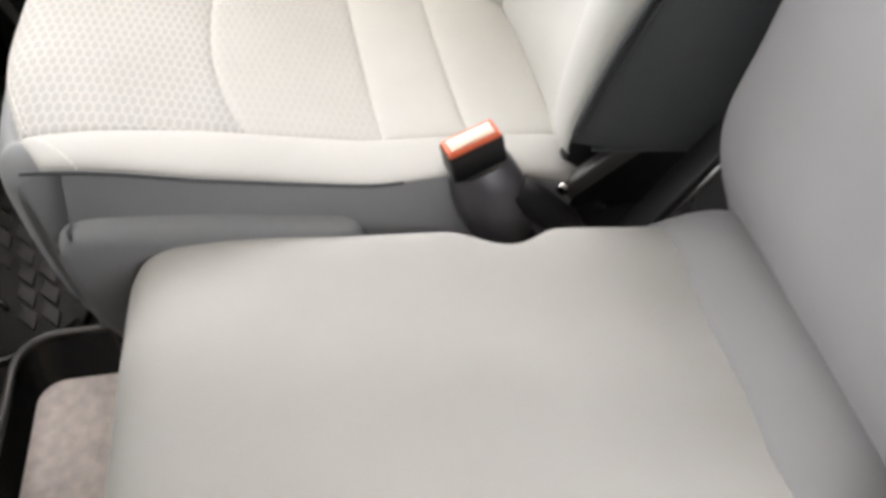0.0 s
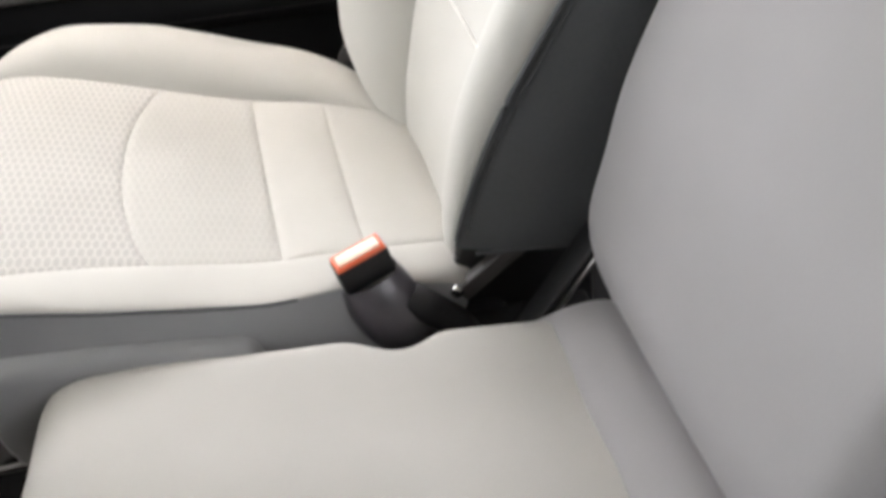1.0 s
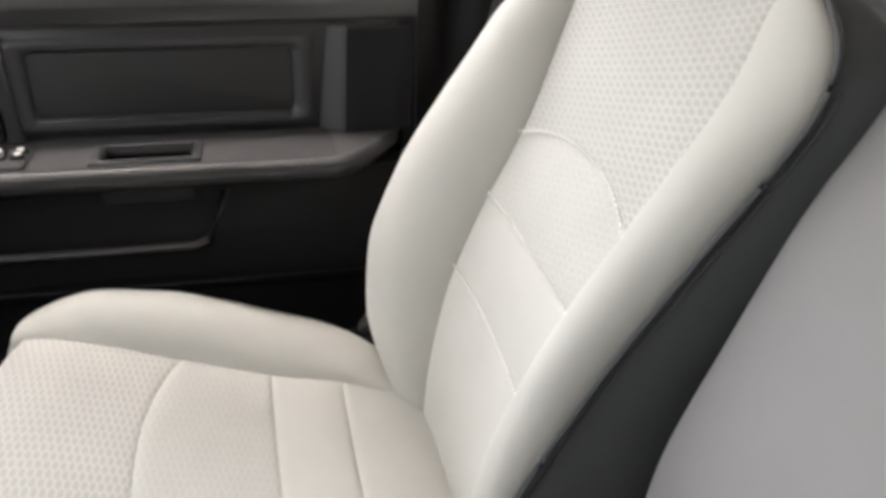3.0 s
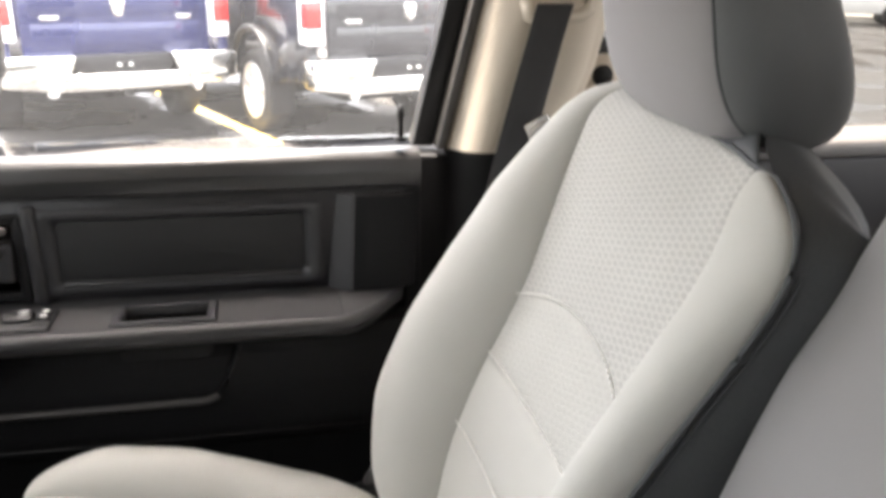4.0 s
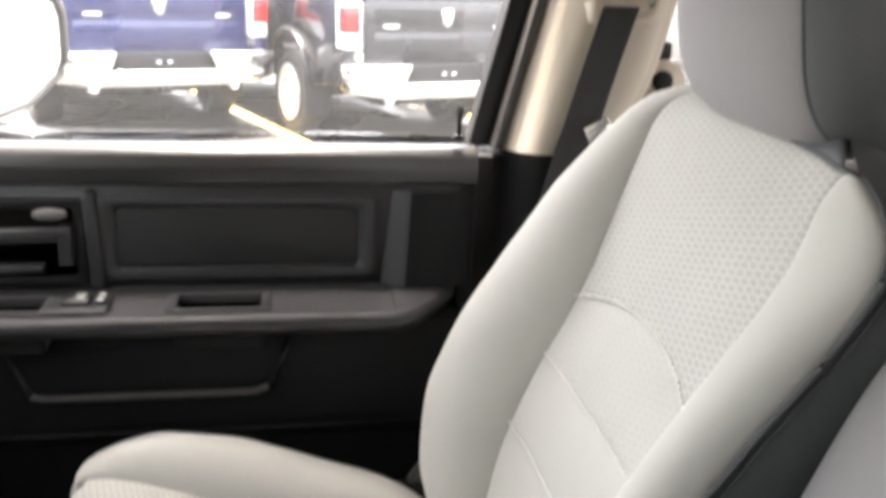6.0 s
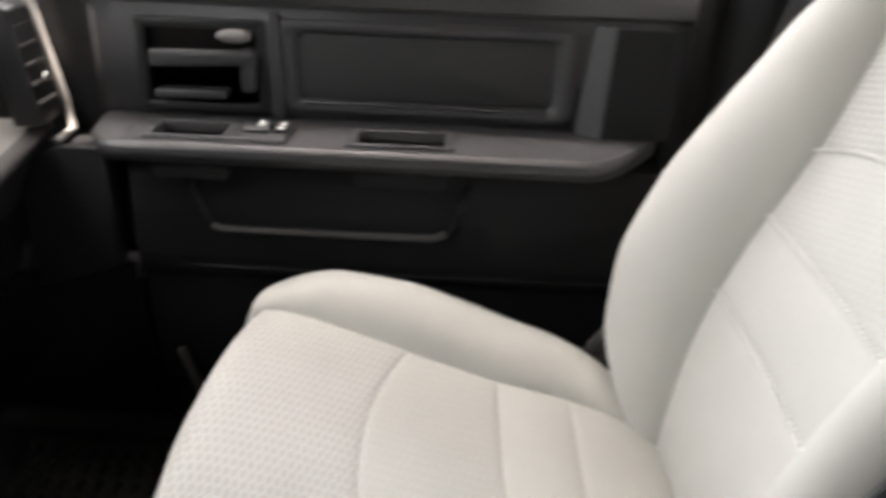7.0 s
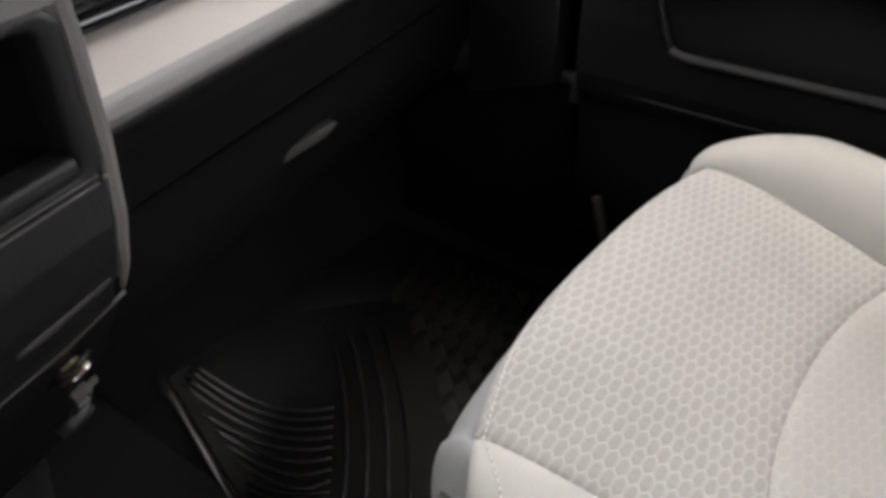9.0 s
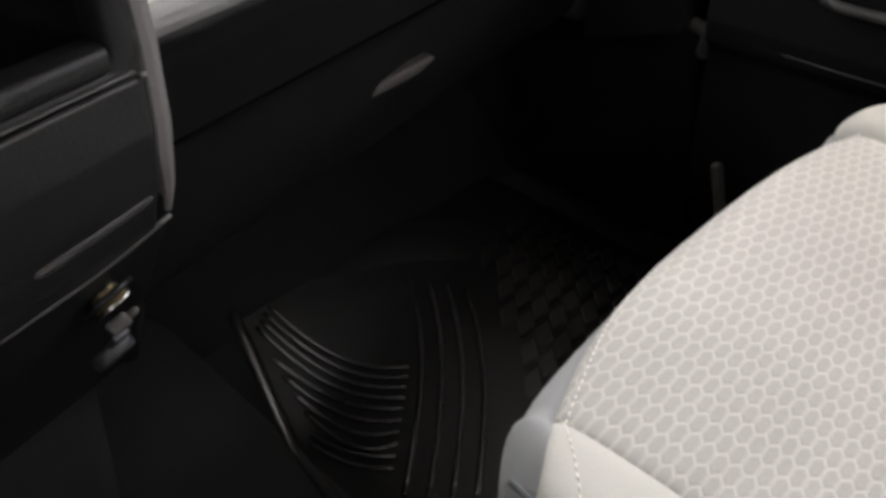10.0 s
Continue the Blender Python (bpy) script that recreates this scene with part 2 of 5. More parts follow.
ROOFING = mat("brown_roofing", (0.1, 0.075, 0.06), 0.9, grain=6, vary=0.3)
CONCRETE = mat("pale_concrete", (0.42, 0.4, 0.36), 0.85, grain=10, vary=0.15, blot=0.6)
GLASS = pane("clear_glass", (0.97, 0.98, 0.98), haze=0.016)
TINTED = pane("tinted_glass", (0.5, 0.5, 0.485))
MIRROR = mat("mirror_glass", (0.9, 0.9, 0.9), 0.02, 1.0, bump=0, vary=0)


# ---- mesh helpers ----
def part(name, bm, material, parent=None, label="", smooth=True):
    me = bpy.data.meshes.new(name)
    bm.to_mesh(me)
    bm.free()
    me.materials.append(material)
    if smooth:
        me.polygons.foreach_set("use_smooth", [True] * len(me.polygons))
    ob = new(name, me)
    if parent:
        ob.parent = parent
        ob.matrix_parent_inverse = Matrix.Identity(4)
    if label:
        ob["label"] = label
    return ob


def thing(name, label, category, m=None, group="", kind=""):
    ob = new(name)
    ob.empty_display_size = 0.1
    if m is not None:
        ob.matrix_basis = m
    return tagged(ob, label, category, group, kind)


def box(x0, x1, y0, y1, z0, z1, bevel=0.0, seg=3):
    bm = bmesh.new()
    bmesh.ops.create_cube(bm, size=1)
    for v in bm.verts:
        v.co = Vector(((x0 + x1) / 2 + v.co.x * (x1 - x0), (y0 + y1) / 2 + v.co.y * (y1 - y0), (z0 + z1) / 2 + v.co.z * (z1 - z0)))
    if bevel:
        bmesh.ops.bevel(bm, geom=bm.edges[:], offset=bevel, segments=seg, profile=0.5, affect="EDGES")
    return bm


def moved(bm, m):
    bmesh.ops.transform(bm, matrix=m, verts=bm.verts)
    return bm


def joined(*parts):
    out = bmesh.new()
    for b in parts:
        me = bpy.data.meshes.new("tmp")
        b.to_mesh(me)
        b.free()
        out.from_mesh(me)
        bpy.data.meshes.remove(me)
    return out


def prism(outline, axis, a, b, bevel=0.0):
    """A closed outline, given in the two axes other than the one along which it is drawn from a to b."""
    bm = bmesh.new()
    put = {"x": lambda p, c: (c, p[0], p[1]), "y": lambda p, c: (p[0], c, p[1]), "z": lambda p, c: (p[0], p[1], c)}[axis]
    f = bm.faces.new([bm.verts.new(put(p, a)) for p in outline])
    r = bmesh.ops.extrude_face_region(bm, geom=[f])
    shift = Vector(put((0, 0), b - a))
    bmesh.ops.translate(bm, verts=[v for v in r["geom"] if isinstance(v, bmesh.types.BMVert)], vec=shift)
    bmesh.ops.recalc_face_normals(bm, faces=bm.faces)
    if bevel:
        bmesh.ops.bevel(bm, geom=bm.edges[:], offset=bevel, segments=2, profile=0.5, affect="EDGES")
    return bm


def sheet(fn, us, vs, flip=False):
    """A grid of faces over the two lists of parameters; fn gives the place and the UV in metres."""
    bm = bmesh.new()
    layer = bm.loops.layers.uv.new("UVMap")
    rows, uvs = [], []
    for u in us:
        pts = [fn(u, v) for v in vs]
        rows.append([bm.verts.new(p) for p, _ in pts])
        uvs.append([q for _, q in pts])
    for i in range(len(us) - 1):
        for j in range(len(vs) - 1):
            ids = [(i, j), (i + 1, j), (i + 1, j + 1), (i, j + 1)]
            if flip:
                ids.reverse()
            f = bm.faces.new([rows[a][b] for a, b in ids])
            for loop, (a, b) in zip(f.loops, ids):
                loop[layer].uv = uvs[a][b]
    return bm


def even(n, a=0.0, b=1.0):
    return [a + (b - a) * i / n for i in range(n + 1)]


def eased(n, a=0.0, b=1.0):
    return [a + (b - a) * (1 - math.cos(math.pi * i / n)) / 2 for i in range(n + 1)]


def tube(points, r, sides=8, closed=False):
    bm = bmesh.new()
    pts = [Vector(p) for p in points]
    rings = []
    n = len(pts)
    for i, p in enumerate(pts):
        a, b = pts[(i - 1) % n if closed else max(i - 1, 0)], pts[(i + 1) % n if closed else min(i + 1, n - 1)]
        t = (b - a).normalized()
        ref = Vector((0, 0, 1)) if abs(t.z) < 0.9 else Vector((1, 0, 0))
        e1 = t.cross(ref).normalized()
        e2 = t.cross(e1)
        rings.append([bm.verts.new(p + r * (math.cos(k) * e1 + math.sin(k) * e2)) for k in [2 * math.pi * j / sides for j in range(sides)]])
    for i in range(n if closed else n - 1):
        A, B = rings[i], rings[(i + 1) % n]
        for j in range(sides):
            bm.faces.new([A[j], A[(j + 1) % sides], B[(j + 1) % sides], B[j]])
    if not closed:
        bm.faces.new(rings[0][::-1])
        bm.faces.new(rings[-1])
    bmesh.ops.recalc_face_normals(bm, faces=bm.faces)
    return bm


def rounded(w, h, r, n=6):
    """A rounded rectangle round the origin."""
    pts = []
    for cx, cy, a0 in ((w / 2 - r, h / 2 - r, 0), (-w / 2 + r, h / 2 - r, 90), (-w / 2 + r, -h / 2 + r, 180), (w / 2 - r, -h / 2 + r, 270)):
        pts += [(cx + r * math.cos(radians(a0 + 90 * i / n)), cy + r * math.sin(radians(a0 + 90 * i / n))) for i in range(n + 1)]
    return pts


def lathe(profile, axis="y", n=32):
    """Radius and place along the axis, turned round it."""
    bm = bmesh.new()
    rings = []
    for r, a in profile:
        ring = []
        for j in range(n):
            c, s = r * math.cos(2 * math.pi * j / n), r * math.sin(2 * math.pi * j / n)
            ring.append(bm.verts.new({"x": (a, c, s), "y": (c, a, s), "z": (c, s, a)}[axis]))
        rings.append(ring)
    for A, B in zip(rings, rings[1:]):
        for j in range(n):
            bm.faces.new([A[j], A[(j + 1) % n], B[(j + 1) % n], B[j]])
    bm.faces.new(rings[0][::-1])
    bm.faces.new(rings[-1])
    bmesh.ops.recalc_face_normals(bm, faces=bm.faces)
    return bm


class Profile:
    """A smooth line in the x-z plane, by arc length, with the normal on the chosen side."""

    def __init__(self, pts, side):
        p = np.array([pts[0]] + list(pts) + [pts[-1]], float)
        out = []
        for i in range(1, len(p) - 2):
            for t in np.linspace(0, 1, 24, endpoint=False):
                a, b, c, d = p[i - 1], p[i], p[i + 1], p[i + 2]
                out.append(0.5 * (2 * b + (c - a) * t + (2 * a - 5 * b + 4 * c - d) * t * t + (3 * b - a - 3 * c + d) * t ** 3))
        out.append(p[-2])
        self.p = np.array(out)
        self.s = np.concatenate([[0], np.cumsum(np.linalg.norm(np.diff(self.p, axis=0), axis=1))])
        self.length, self.side = float(self.s[-1]), side

    def at(self, s):
        x, z = np.interp(s, self.s, self.p[:, 0]), np.interp(s, self.s, self.p[:, 1])
        e = 0.004
        dx = np.interp(s + e, self.s, self.p[:, 0]) - np.interp(s - e, self.s, self.p[:, 0])
        dz = np.interp(s + e, self.s, self.p[:, 1]) - np.interp(s - e, self.s, self.p[:, 1])
        k = math.hypot(dx, dz) or 1
        return float(x), float(z), float(self.side * dz / k), float(-self.side * dx / k)

    def near(self, x, z):
        return float(self.s[np.argmin((self.p[:, 0] - x) ** 2 + (self.p[:, 1] - z) ** 2)])


def table(xs, ys):
    """Values between knots, with the corners smoothed away."""
    grid = np.linspace(xs[0], xs[-1], 400)
    flat = np.interp(grid, xs, ys)
    k = np.exp(-np.linspace(-2.5, 2.5, 41) ** 2)
    soft = np.convolve(np.pad(flat, 20, mode="edge"), k / k.sum(), "valid")
    return lambda v: float(np.interp(v, grid, soft))


def bezier(p0, p1, p2, p3, t):
    k = 1 - t
    return tuple(k ** 3 * a + 3 * k * k * t * b + 3 * k * t * t * c + t ** 3 * d for a, b, c, d in zip(p0, p1, p2, p3))


class Upholstery:
    """A padded seat face along a profile: inserts between two bolsters, each with its side."""

    def __init__(self, prof, centre, half, inner, outer, h_in, h_out, e_in, e_out, dish=0.006):
        self.prof, self.centre, self.half, self.inner, self.outer = prof, centre, half, inner, outer
        self.h_in, self.h_out, self.e_in, self.e_out = h_in, h_out, e_in, e_out
        self.dish = dish if callable(dish) else (lambda s: dish)

    def point(self, s, y, off):
        x, z, nx, nz = self.prof.at(s)
        return Vector((x + nx * off, y, z + nz * off))

    def insert(self, lo, hi, n=44, m=60, dip=0.0028):
        """The panel between two seams, which are lengths along the profile as functions of -1..1 across."""
        def fn(k, t):
            a, b = lo(t), hi(t)
            s = a + (b - a) * k
            half = self.half(s)
            near = min(abs(k * (b - a)), abs((1 - k) * (b - a)), (1 - abs(t)) * half)
            puff = 0.0025 * math.sin(math.pi * k) * (1 - t ** 4)
            off = puff - dip * math.exp(-near / 0.004) - self.dish(s) * (1 - abs(t) ** 3)
            return self.point(s, self.centre(s) + half * t, off), (s, self.centre(s) + half * t)
        return sheet(fn, eased(n), eased(m, -1, 1), flip=self.prof.side < 0)

    def rim(self, s, out, w):
        edge, h, e = (self.outer(s), self.h_out(s), self.e_out(s)) if out else (self.inner(s), self.h_in(s), self.e_in(s))
        seam = self.centre(s) + (1 if out else -1) * self.half(s)
        lat, off = bezier((0, -0.0024), (0.08, h * 1.25), (0.98, h * 1.55 + 0.002), (1.0, -e), w)
        return seam + (edge - seam) * lat, off

    def bolster(self, a, b, out, n=90, m=26):
        """b may depend on the place across, so that the end follows a curved seam."""
        stop = b if callable(b) else (lambda y: b)

        def fn(k, w):
            end = stop(self.rim(stop(self.centre(0.4)), out, w)[0])
            s = a + (end - a) * k
            y, off = self.rim(s, out, w)
            near = min(s - a, end - s)
            return self.point(s, y, off - 0.004 * math.exp(-near / 0.004)), (s, y + off)
        return sheet(fn, eased(n), even(m), flip=(self.prof.side < 0) == out)

    def skin(self, s, y):
        """How far the padded face stands off the profile at a place across."""
        out = y > self.centre(s)
        if abs(y - self.centre(s)) <= self.half(s):
            return -0.002 - self.dish(s) * (1 - abs((y - self.centre(s)) / self.half(s)) ** 3)
        pts = sorted(self.rim(s, out, w) for w in even(30))
        return float(np.interp(y, [p[0] for p in pts], [p[1] for p in pts]))

    def flank(self, a, b, out, depth, bulge=0.012, n=70, m=14):
        swell_of = bulge if callable(bulge) else (lambda s: bulge)

        def fn(s, w):
            y, off = self.rim(s, out, 1.0)
            swell = swell_of(s) * math.sin(math.pi / 2 * min(1, w * 2.0)) ** 0.8 * (1 if out else -1)
            return self.point(s, y + swell, off - w * depth), (s, w * depth)
        return sheet(fn, even(n, a, b), even(m), flip=(self.prof.side < 0) == out)

    def edge(self, a, b, out, n=90):
        pts = []
        for s in even(n, a, b):
            y, off = self.rim(s, out, 1.0)
            pts.append(self.point(s, y + (0.001 if out else -0.001), off + 0.0005))
        return pts

    def across(self, s_of, n=60, off=0.0):
        return [self.point(s_of(t), self.centre(s_of(t)) + self.half(s_of(t)) * t, off - self.dish(s_of(t)) * (1 - abs(t) ** 3)) for t in even(n, -1, 1)]


def stitches(points, pitch=0.0088, length=0.0054, r=0.0013):
    """Short threads along a line, in one mesh."""
    pts = [Vector(p) for p in points]
    acc, out = 0.0, []
    for a, b in zip(pts, pts[1:]):
        d = (b - a).length
        while acc < d:
            c = a + (b - a) * (acc / d)
            u = (b - a).normalized() * length / 2
            out.append(tube([c - u, c, c + u], r, 5))
            acc += pitch
        acc -= d
    return joined(*out)


# ---- the cab ----
def holed(x0, x1, z0, z1, holes, y0, y1):
    """An upright wall along x with rectangular openings (x0, x1, z0, z1)."""
    xs = sorted({x0, x1, *[h[0] for h in holes], *[h[1] for h in holes]})
    zs = sorted({z0, z1, *[h[2] for h in holes], *[h[3] for h in holes]})
    out = []
    for a, b in zip(xs, xs[1:]):
        for c, d in zip(zs, zs[1:]):
            if not any(h[0] <= a and b <= h[1] and h[2] <= c and d <= h[3] for h in holes):
                out.append(box(a, b, y0, y1, c, d))
    bm = joined(*out)
    bmesh.ops.remove_doubles(bm, verts=bm.verts, dist=1e-5)
    return bm


tagged(part("floor", joined(box(-0.62, 1.75, -0.86, 0.80, 0.54, 0.60), moved(box(-0.02, 0.02, -0.86, 0.80, 0, 0.5), pose(-0.6, 0, 0.585, 0, -42, 0))), CARPET, smooth=False),
       "black carpeted cab floor rising to the firewall", "floor", kind="structure")


def tunnel(u, v):
    x = -0.86 + 1.2 * u
    a = math.pi * v
    lift = 0.03 + 0.10 * max(0.0, (-0.35 - x)) / 0.5
    return Vector((x, -0.02 - 0.255 * math.cos(a), 0.602 + lift * math.sin(a) ** 0.6 if 0 < v < 1 else 0.598)), (x, v)


tagged(part("floor_hump", sheet(tunnel, even(20), even(24)), CARPET), "black carpeted hump along the cab floor", "floor", kind="structure")
tagged(part("firewall", box(-1.05, -0.98, -0.86, 0.82, 0.6, 1.2), PLASTIC2), "black firewall under the dashboard", "wall", kind="structure")
tagged(part("ceiling", box(-0.32, 1.75, -0.76, 0.74, 1.83, 1.87, 0.01), LINER), "tan cloth headliner", "ceiling", kind="structure")
tagged(part("wall_rear", holed(-0.8, 0.8, 0.54, 1.87, [(-0.6, 0.6, 1.34, 1.72)], 0, 0.06), LINER, smooth=False), "cab back wall with its window", "wall", kind="structure")
bpy.data.objects["wall_rear"].matrix_basis = pose(1.78, 0, 0, 0, 0, 90)
# Unseen; front window is left out so that less light enters from this side.
tagged(part("wall_driver", holed(-1.05, 1.78, 0.54, 1.87, [(0.74, 1.6, 1.32, 1.76)], -0.92, -0.87), PLASTIC2, smooth=False), "unseen dark driver side wall, closed in front to block light", "wall", kind="structure")

tagged(part("wall_rocker", box(-0.62, 1.75, 0.805, 0.90, 0.50, 0.69, 0.006), FOOTPLASTIC), "black rocker under the doors", "wall", kind="structure")
tagged(part("wall_front_side", box(-1.05, -0.345, 0.805, 0.86, 0.54, 1.312, 0.005), PLASTIC2), "black cowl side behind the door edge", "wall", kind="structure")

# Out of view; its tint is set to hold back light from the front.
g = part("windscreen", prism([(-1.02, 1.29), (-0.34, 1.85), (-0.345, 1.857), (-1.025, 1.297)], "y", -0.76, 0.74), pane("windscreen_glass", (0.74, 0.755, 0.74)), smooth=False)
tagged(g, "unseen windscreen, tinted to dim the cab", "window", kind="structure")

# A-pillar on the passenger side
apil = [(-0.66, 1.30), (-0.50, 1.30), (-0.185, 1.615), (-0.02, 1.735), (0.16, 1.80), (0.16, 1.86), (-0.10, 1.86), (-0.32, 1.78)]
tagged(part("pillar_front", prism(apil, "y", 0.70, 0.80, 0.008), BEIGE), "tan windscreen pillar trim", "pillar", kind="structure")
tagged(part("pillar_front", prism([(x - 0.02, z) for x, z in apil], "y", -0.86, -0.76, 0.008), BEIGE), "tan windscreen pillar trim", "pillar", kind="structure")
tagged(part("roof_rail", joined(box(0.1, 1.75, 0.74, 0.84, 1.765, 1.86, 0.01)), BEIGE), "tan roof rail over the doors", "trim", kind="structure")
# Overhang past the windscreen is added to keep sun off the mat.
tagged(part("roof", box(-0.585, 1.84, -0.84, 0.86, 1.874, 1.90), WHITEPAINT), "painted cab roof, its front overhang added to block sun", "roof", kind="structure")


# ---- passenger door ----
def door():
    d = thing("door_1", "black plastic passenger door trim with armrest and window sill", "door", kind="structure")
    # upper band under the window, as one rolled section
    band = [(0.93, 1.27), (0.905, 1.284), (0.86, 1.300), (0.81, 1.312), (0.792, 1.309), (0.782, 1.300), (0.777, 1.282), (0.779, 1.262), (0.790, 1.252), (0.93, 1.252)]
    part("sill", prism(band, "x", -0.36, 0.415, 0.002), SILLPLASTIC, d, "black plastic window sill with a rolled edge")
    part("core", box(-0.36, 0.415, 0.80, 0.93, 0.70, 1.252), PLASTIC2, d)
    part("backing", box(-0.345, 0.395, 0.784, 0.80, 1.09, 1.256), PLASTIC, d)
    # ledge of the armrest with two wells
    holes = [(0.003, 0.112, 0.690, 0.738), (-0.252, -0.165, 0.690, 0.738)]
    xs = sorted({-0.285, 0.29, *[h[0] for h in holes], *[h[1] for h in holes]})
    cells = []
    for a, b in zip(xs, xs[1:]):
        hole = [h for h in holes if h[0] <= a and b <= h[1]]
        if hole:
            cells += [box(a, b, 0.668, hole[0][2], 1.098, 1.112), box(a, b, hole[0][3], 0.79, 1.098, 1.112)]
        else:
            cells.append(box(a, b, 0.668, 0.79, 1.098, 1.112))
    ledge = joined(*cells)
    bmesh.ops.remove_doubles(ledge, verts=ledge.verts, dist=1e-5)
    arm = part("armrest", ledge, ARMTOP, d, "black armrest ledge along the door", smooth=False)

    def nose(u, v):
        x = -0.345 + 0.735 * u
        inset = 0.0
        if x < -0.285:
            inset = 0.10 * (1 - math.sqrt(max(0, 1 - ((-0.285 - x) / 0.06) ** 2)))
        if x > 0.29:
            inset = 0.12 * ((x - 0.29) / 0.10) ** 1.6
        pts = [(0.676, 1.1124), (0.667, 1.1118), (0.6605, 1.107), (0.659, 1.098), (0.668, 1.086), (0.70, 1.076), (0.735, 1.070)]
        k = v * (len(pts) - 1)
        i = min(int(k), len(pts) - 2)
        y, z = [pts[i][j] + (pts[i + 1][j] - pts[i][j]) * (k - i) for j in (0, 1)]
        return Vector((x, min(0.795, y + inset), z)), (x, z)

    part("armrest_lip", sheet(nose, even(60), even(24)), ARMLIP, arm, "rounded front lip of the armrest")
    part("armrest_end", prism([(0.29, 0.668), (0.315, 0.683), (0.34, 0.711), (0.365, 0.750), (0.388, 0.79), (0.29, 0.79)], "z", 1.098, 1.112, 0.002), ARMTOP, arm)
    part("armrest_end", prism([(-0.285, 0.668), (-0.31, 0.677), (-0.33, 0.70), (-0.343, 0.76), (-0.344, 0.79), (-0.285, 0.79)], "z", 1.098, 1.112, 0.002), ARMTOP, arm)
    # Carpet black on the plastic well walls carries the shade of the recess.
    for x0, x1, y0, y1 in holes:
        well = part("well", joined(box(x0 - 0.004, x0, y0, y1, 1.06, 1.104), box(x1, x1 + 0.004, y0, y1, 1.06, 1.104), box(x0, x1, y0 - 0.004, y0, 1.06, 1.104),
                                   box(x0, x1, y1, y1 + 0.004, 1.06, 1.104), box(x0, x1, y0, y1, 1.056, 1.06)), CARPET, arm, "well in the armrest, recess shade put into its black", smooth=False)
    part("cup_rim", joined(box(-0.010, 0.003, 0.684, 0.744, 1.112, 1.1165, 0.002), box(0.112, 0.125, 0.684, 0.744, 1.112, 1.1165, 0.002), box(-0.010, 0.125, 0.6805, 0.6895, 1.112, 1.1165, 0.002), box(-0.010, 0.125, 0.7385, 0.7475, 1.112, 1.1165, 0.002)), PLASTIC, arm, "raised rim of the pull cup")
    bez = part("switch_panel", joined(box(-0.165, -0.082, 0.686, 0.742, 1.112, 1.1165, 0.002), box(-0.262, -0.252, 0.686, 0.742, 1.112, 1.1165, 0.002), box(-0.262, -0.082, 0.6815, 0.6895, 1.112, 1.1165, 0.002), box(-0.262, -0.082, 0.7385, 0.7465, 1.112, 1.1165, 0.002)), PLASTIC, arm, "charcoal window switch panel")
    part("window_switch", moved(box(-0.018, 0.018, -0.011, 0.011, 0, 0.008, 0.003), pose(-0.125, 0.716, 1.1155, 12, 0, 0)), PLASTIC2, bez, "black window switch")
    part("lock_switch", moved(box(-0.009, 0.009, -0.012, 0.0, 0, 0.006, 0.002), pose(-0.094, 0.719, 1.1155)), PLASTIC2, bez)
    part("lock_switch", moved(box(-0.009, 0.009, 0.0, 0.012, 0, 0.006, 0.002), pose(-0.094, 0.723, 1.1155)), PLASTIC2, bez)
    for y in (0.713, 0.729):
        part("lock_mark", moved(lathe([(0.0045, 0), (0.0045, 0.0008)], "z", 12), pose(-0.094, y, 1.1215)), WHITEMARK, bez)
    part("switch_mark", moved(lathe([(0.008, 0), (0.008, 0.0006)], "z", 14), pose(-0.119, 0.722, 1.1238)), WHITEMARK, bez)

    # padded insert in its frame
    cx, cz, w, h = 0.082, 1.183, 0.385, 0.122
    outer, inner = rounded(w, h, 0.012), rounded(w - 0.055, h - 0.036, 0.010)
    bm = bmesh.new()
    levels = [(outer, 0.7845), (outer, 0.778), ([(a * 0.5 + c * 0.5, b * 0.5 + d * 0.5) for (a, b), (c, d) in zip(outer, inner)], 0.7755), (inner, 0.783), (inner, 0.790)]
    rings = [[bm.verts.new((cx + x, y, cz + z)) for x, z in pts] for pts, y in levels]
    for A, B in zip(rings, rings[1:]):
        for j in range(len(A)):
            bm.faces.new([A[j], A[(j + 1) % len(A)], B[(j + 1) % len(A)], B[j]])
    fr = part("insert_frame", bm, PLASTIC, d, "moulded frame round the door insert")
    part("insert_panel", moved(prism(inner, "y", 0, 0.008, 0.002), Matrix.Translation((cx, 0.7835, cz))), PANELBLACK, fr, "grained black door insert")
    ledge_of = [(0.7885, cz - 0.0415), (0.7762, cz - 0.0425), (0.7748, cz - 0.0455), (0.7768, cz - 0.0490), (0.7885, cz - 0.0490)]
    part("insert_ledge", prism(ledge_of, "x", cx - 0.163, cx + 0.158, 0.0012), ARMLIP, fr, "lower ledge of the door insert, highlight put into its colour")
    rib = prism([(0.279, 0.80), (0.279, 0.782), (0.285, 0.776), (0.306, 0.758), (0.312, 0.7555), (0.312, 0.80)], "z", 1.1125, 1.2515)
    block = prism([(0.312, 0.80), (0.312, 0.7558), (0.33, 0.755), (0.38, 0.757), (0.402, 0.767), (0.41, 0.80)], "z", 1.1125, 1.2515)
    for v in rib.verts[:] + block.verts[:]:
        v.co += Vector((0.05 * (v.co.z - 1.1125), 0.010 * ((v.co.z - 1.1125) / 0.14) ** 2, 0))
    # Lit slanted end and shaded block get a lighter and a darker black.
    part("end_rib", rib, PLASTIC, d, "slanted end of the recess round the door insert", smooth=False)
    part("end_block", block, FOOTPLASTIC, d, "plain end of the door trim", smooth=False)
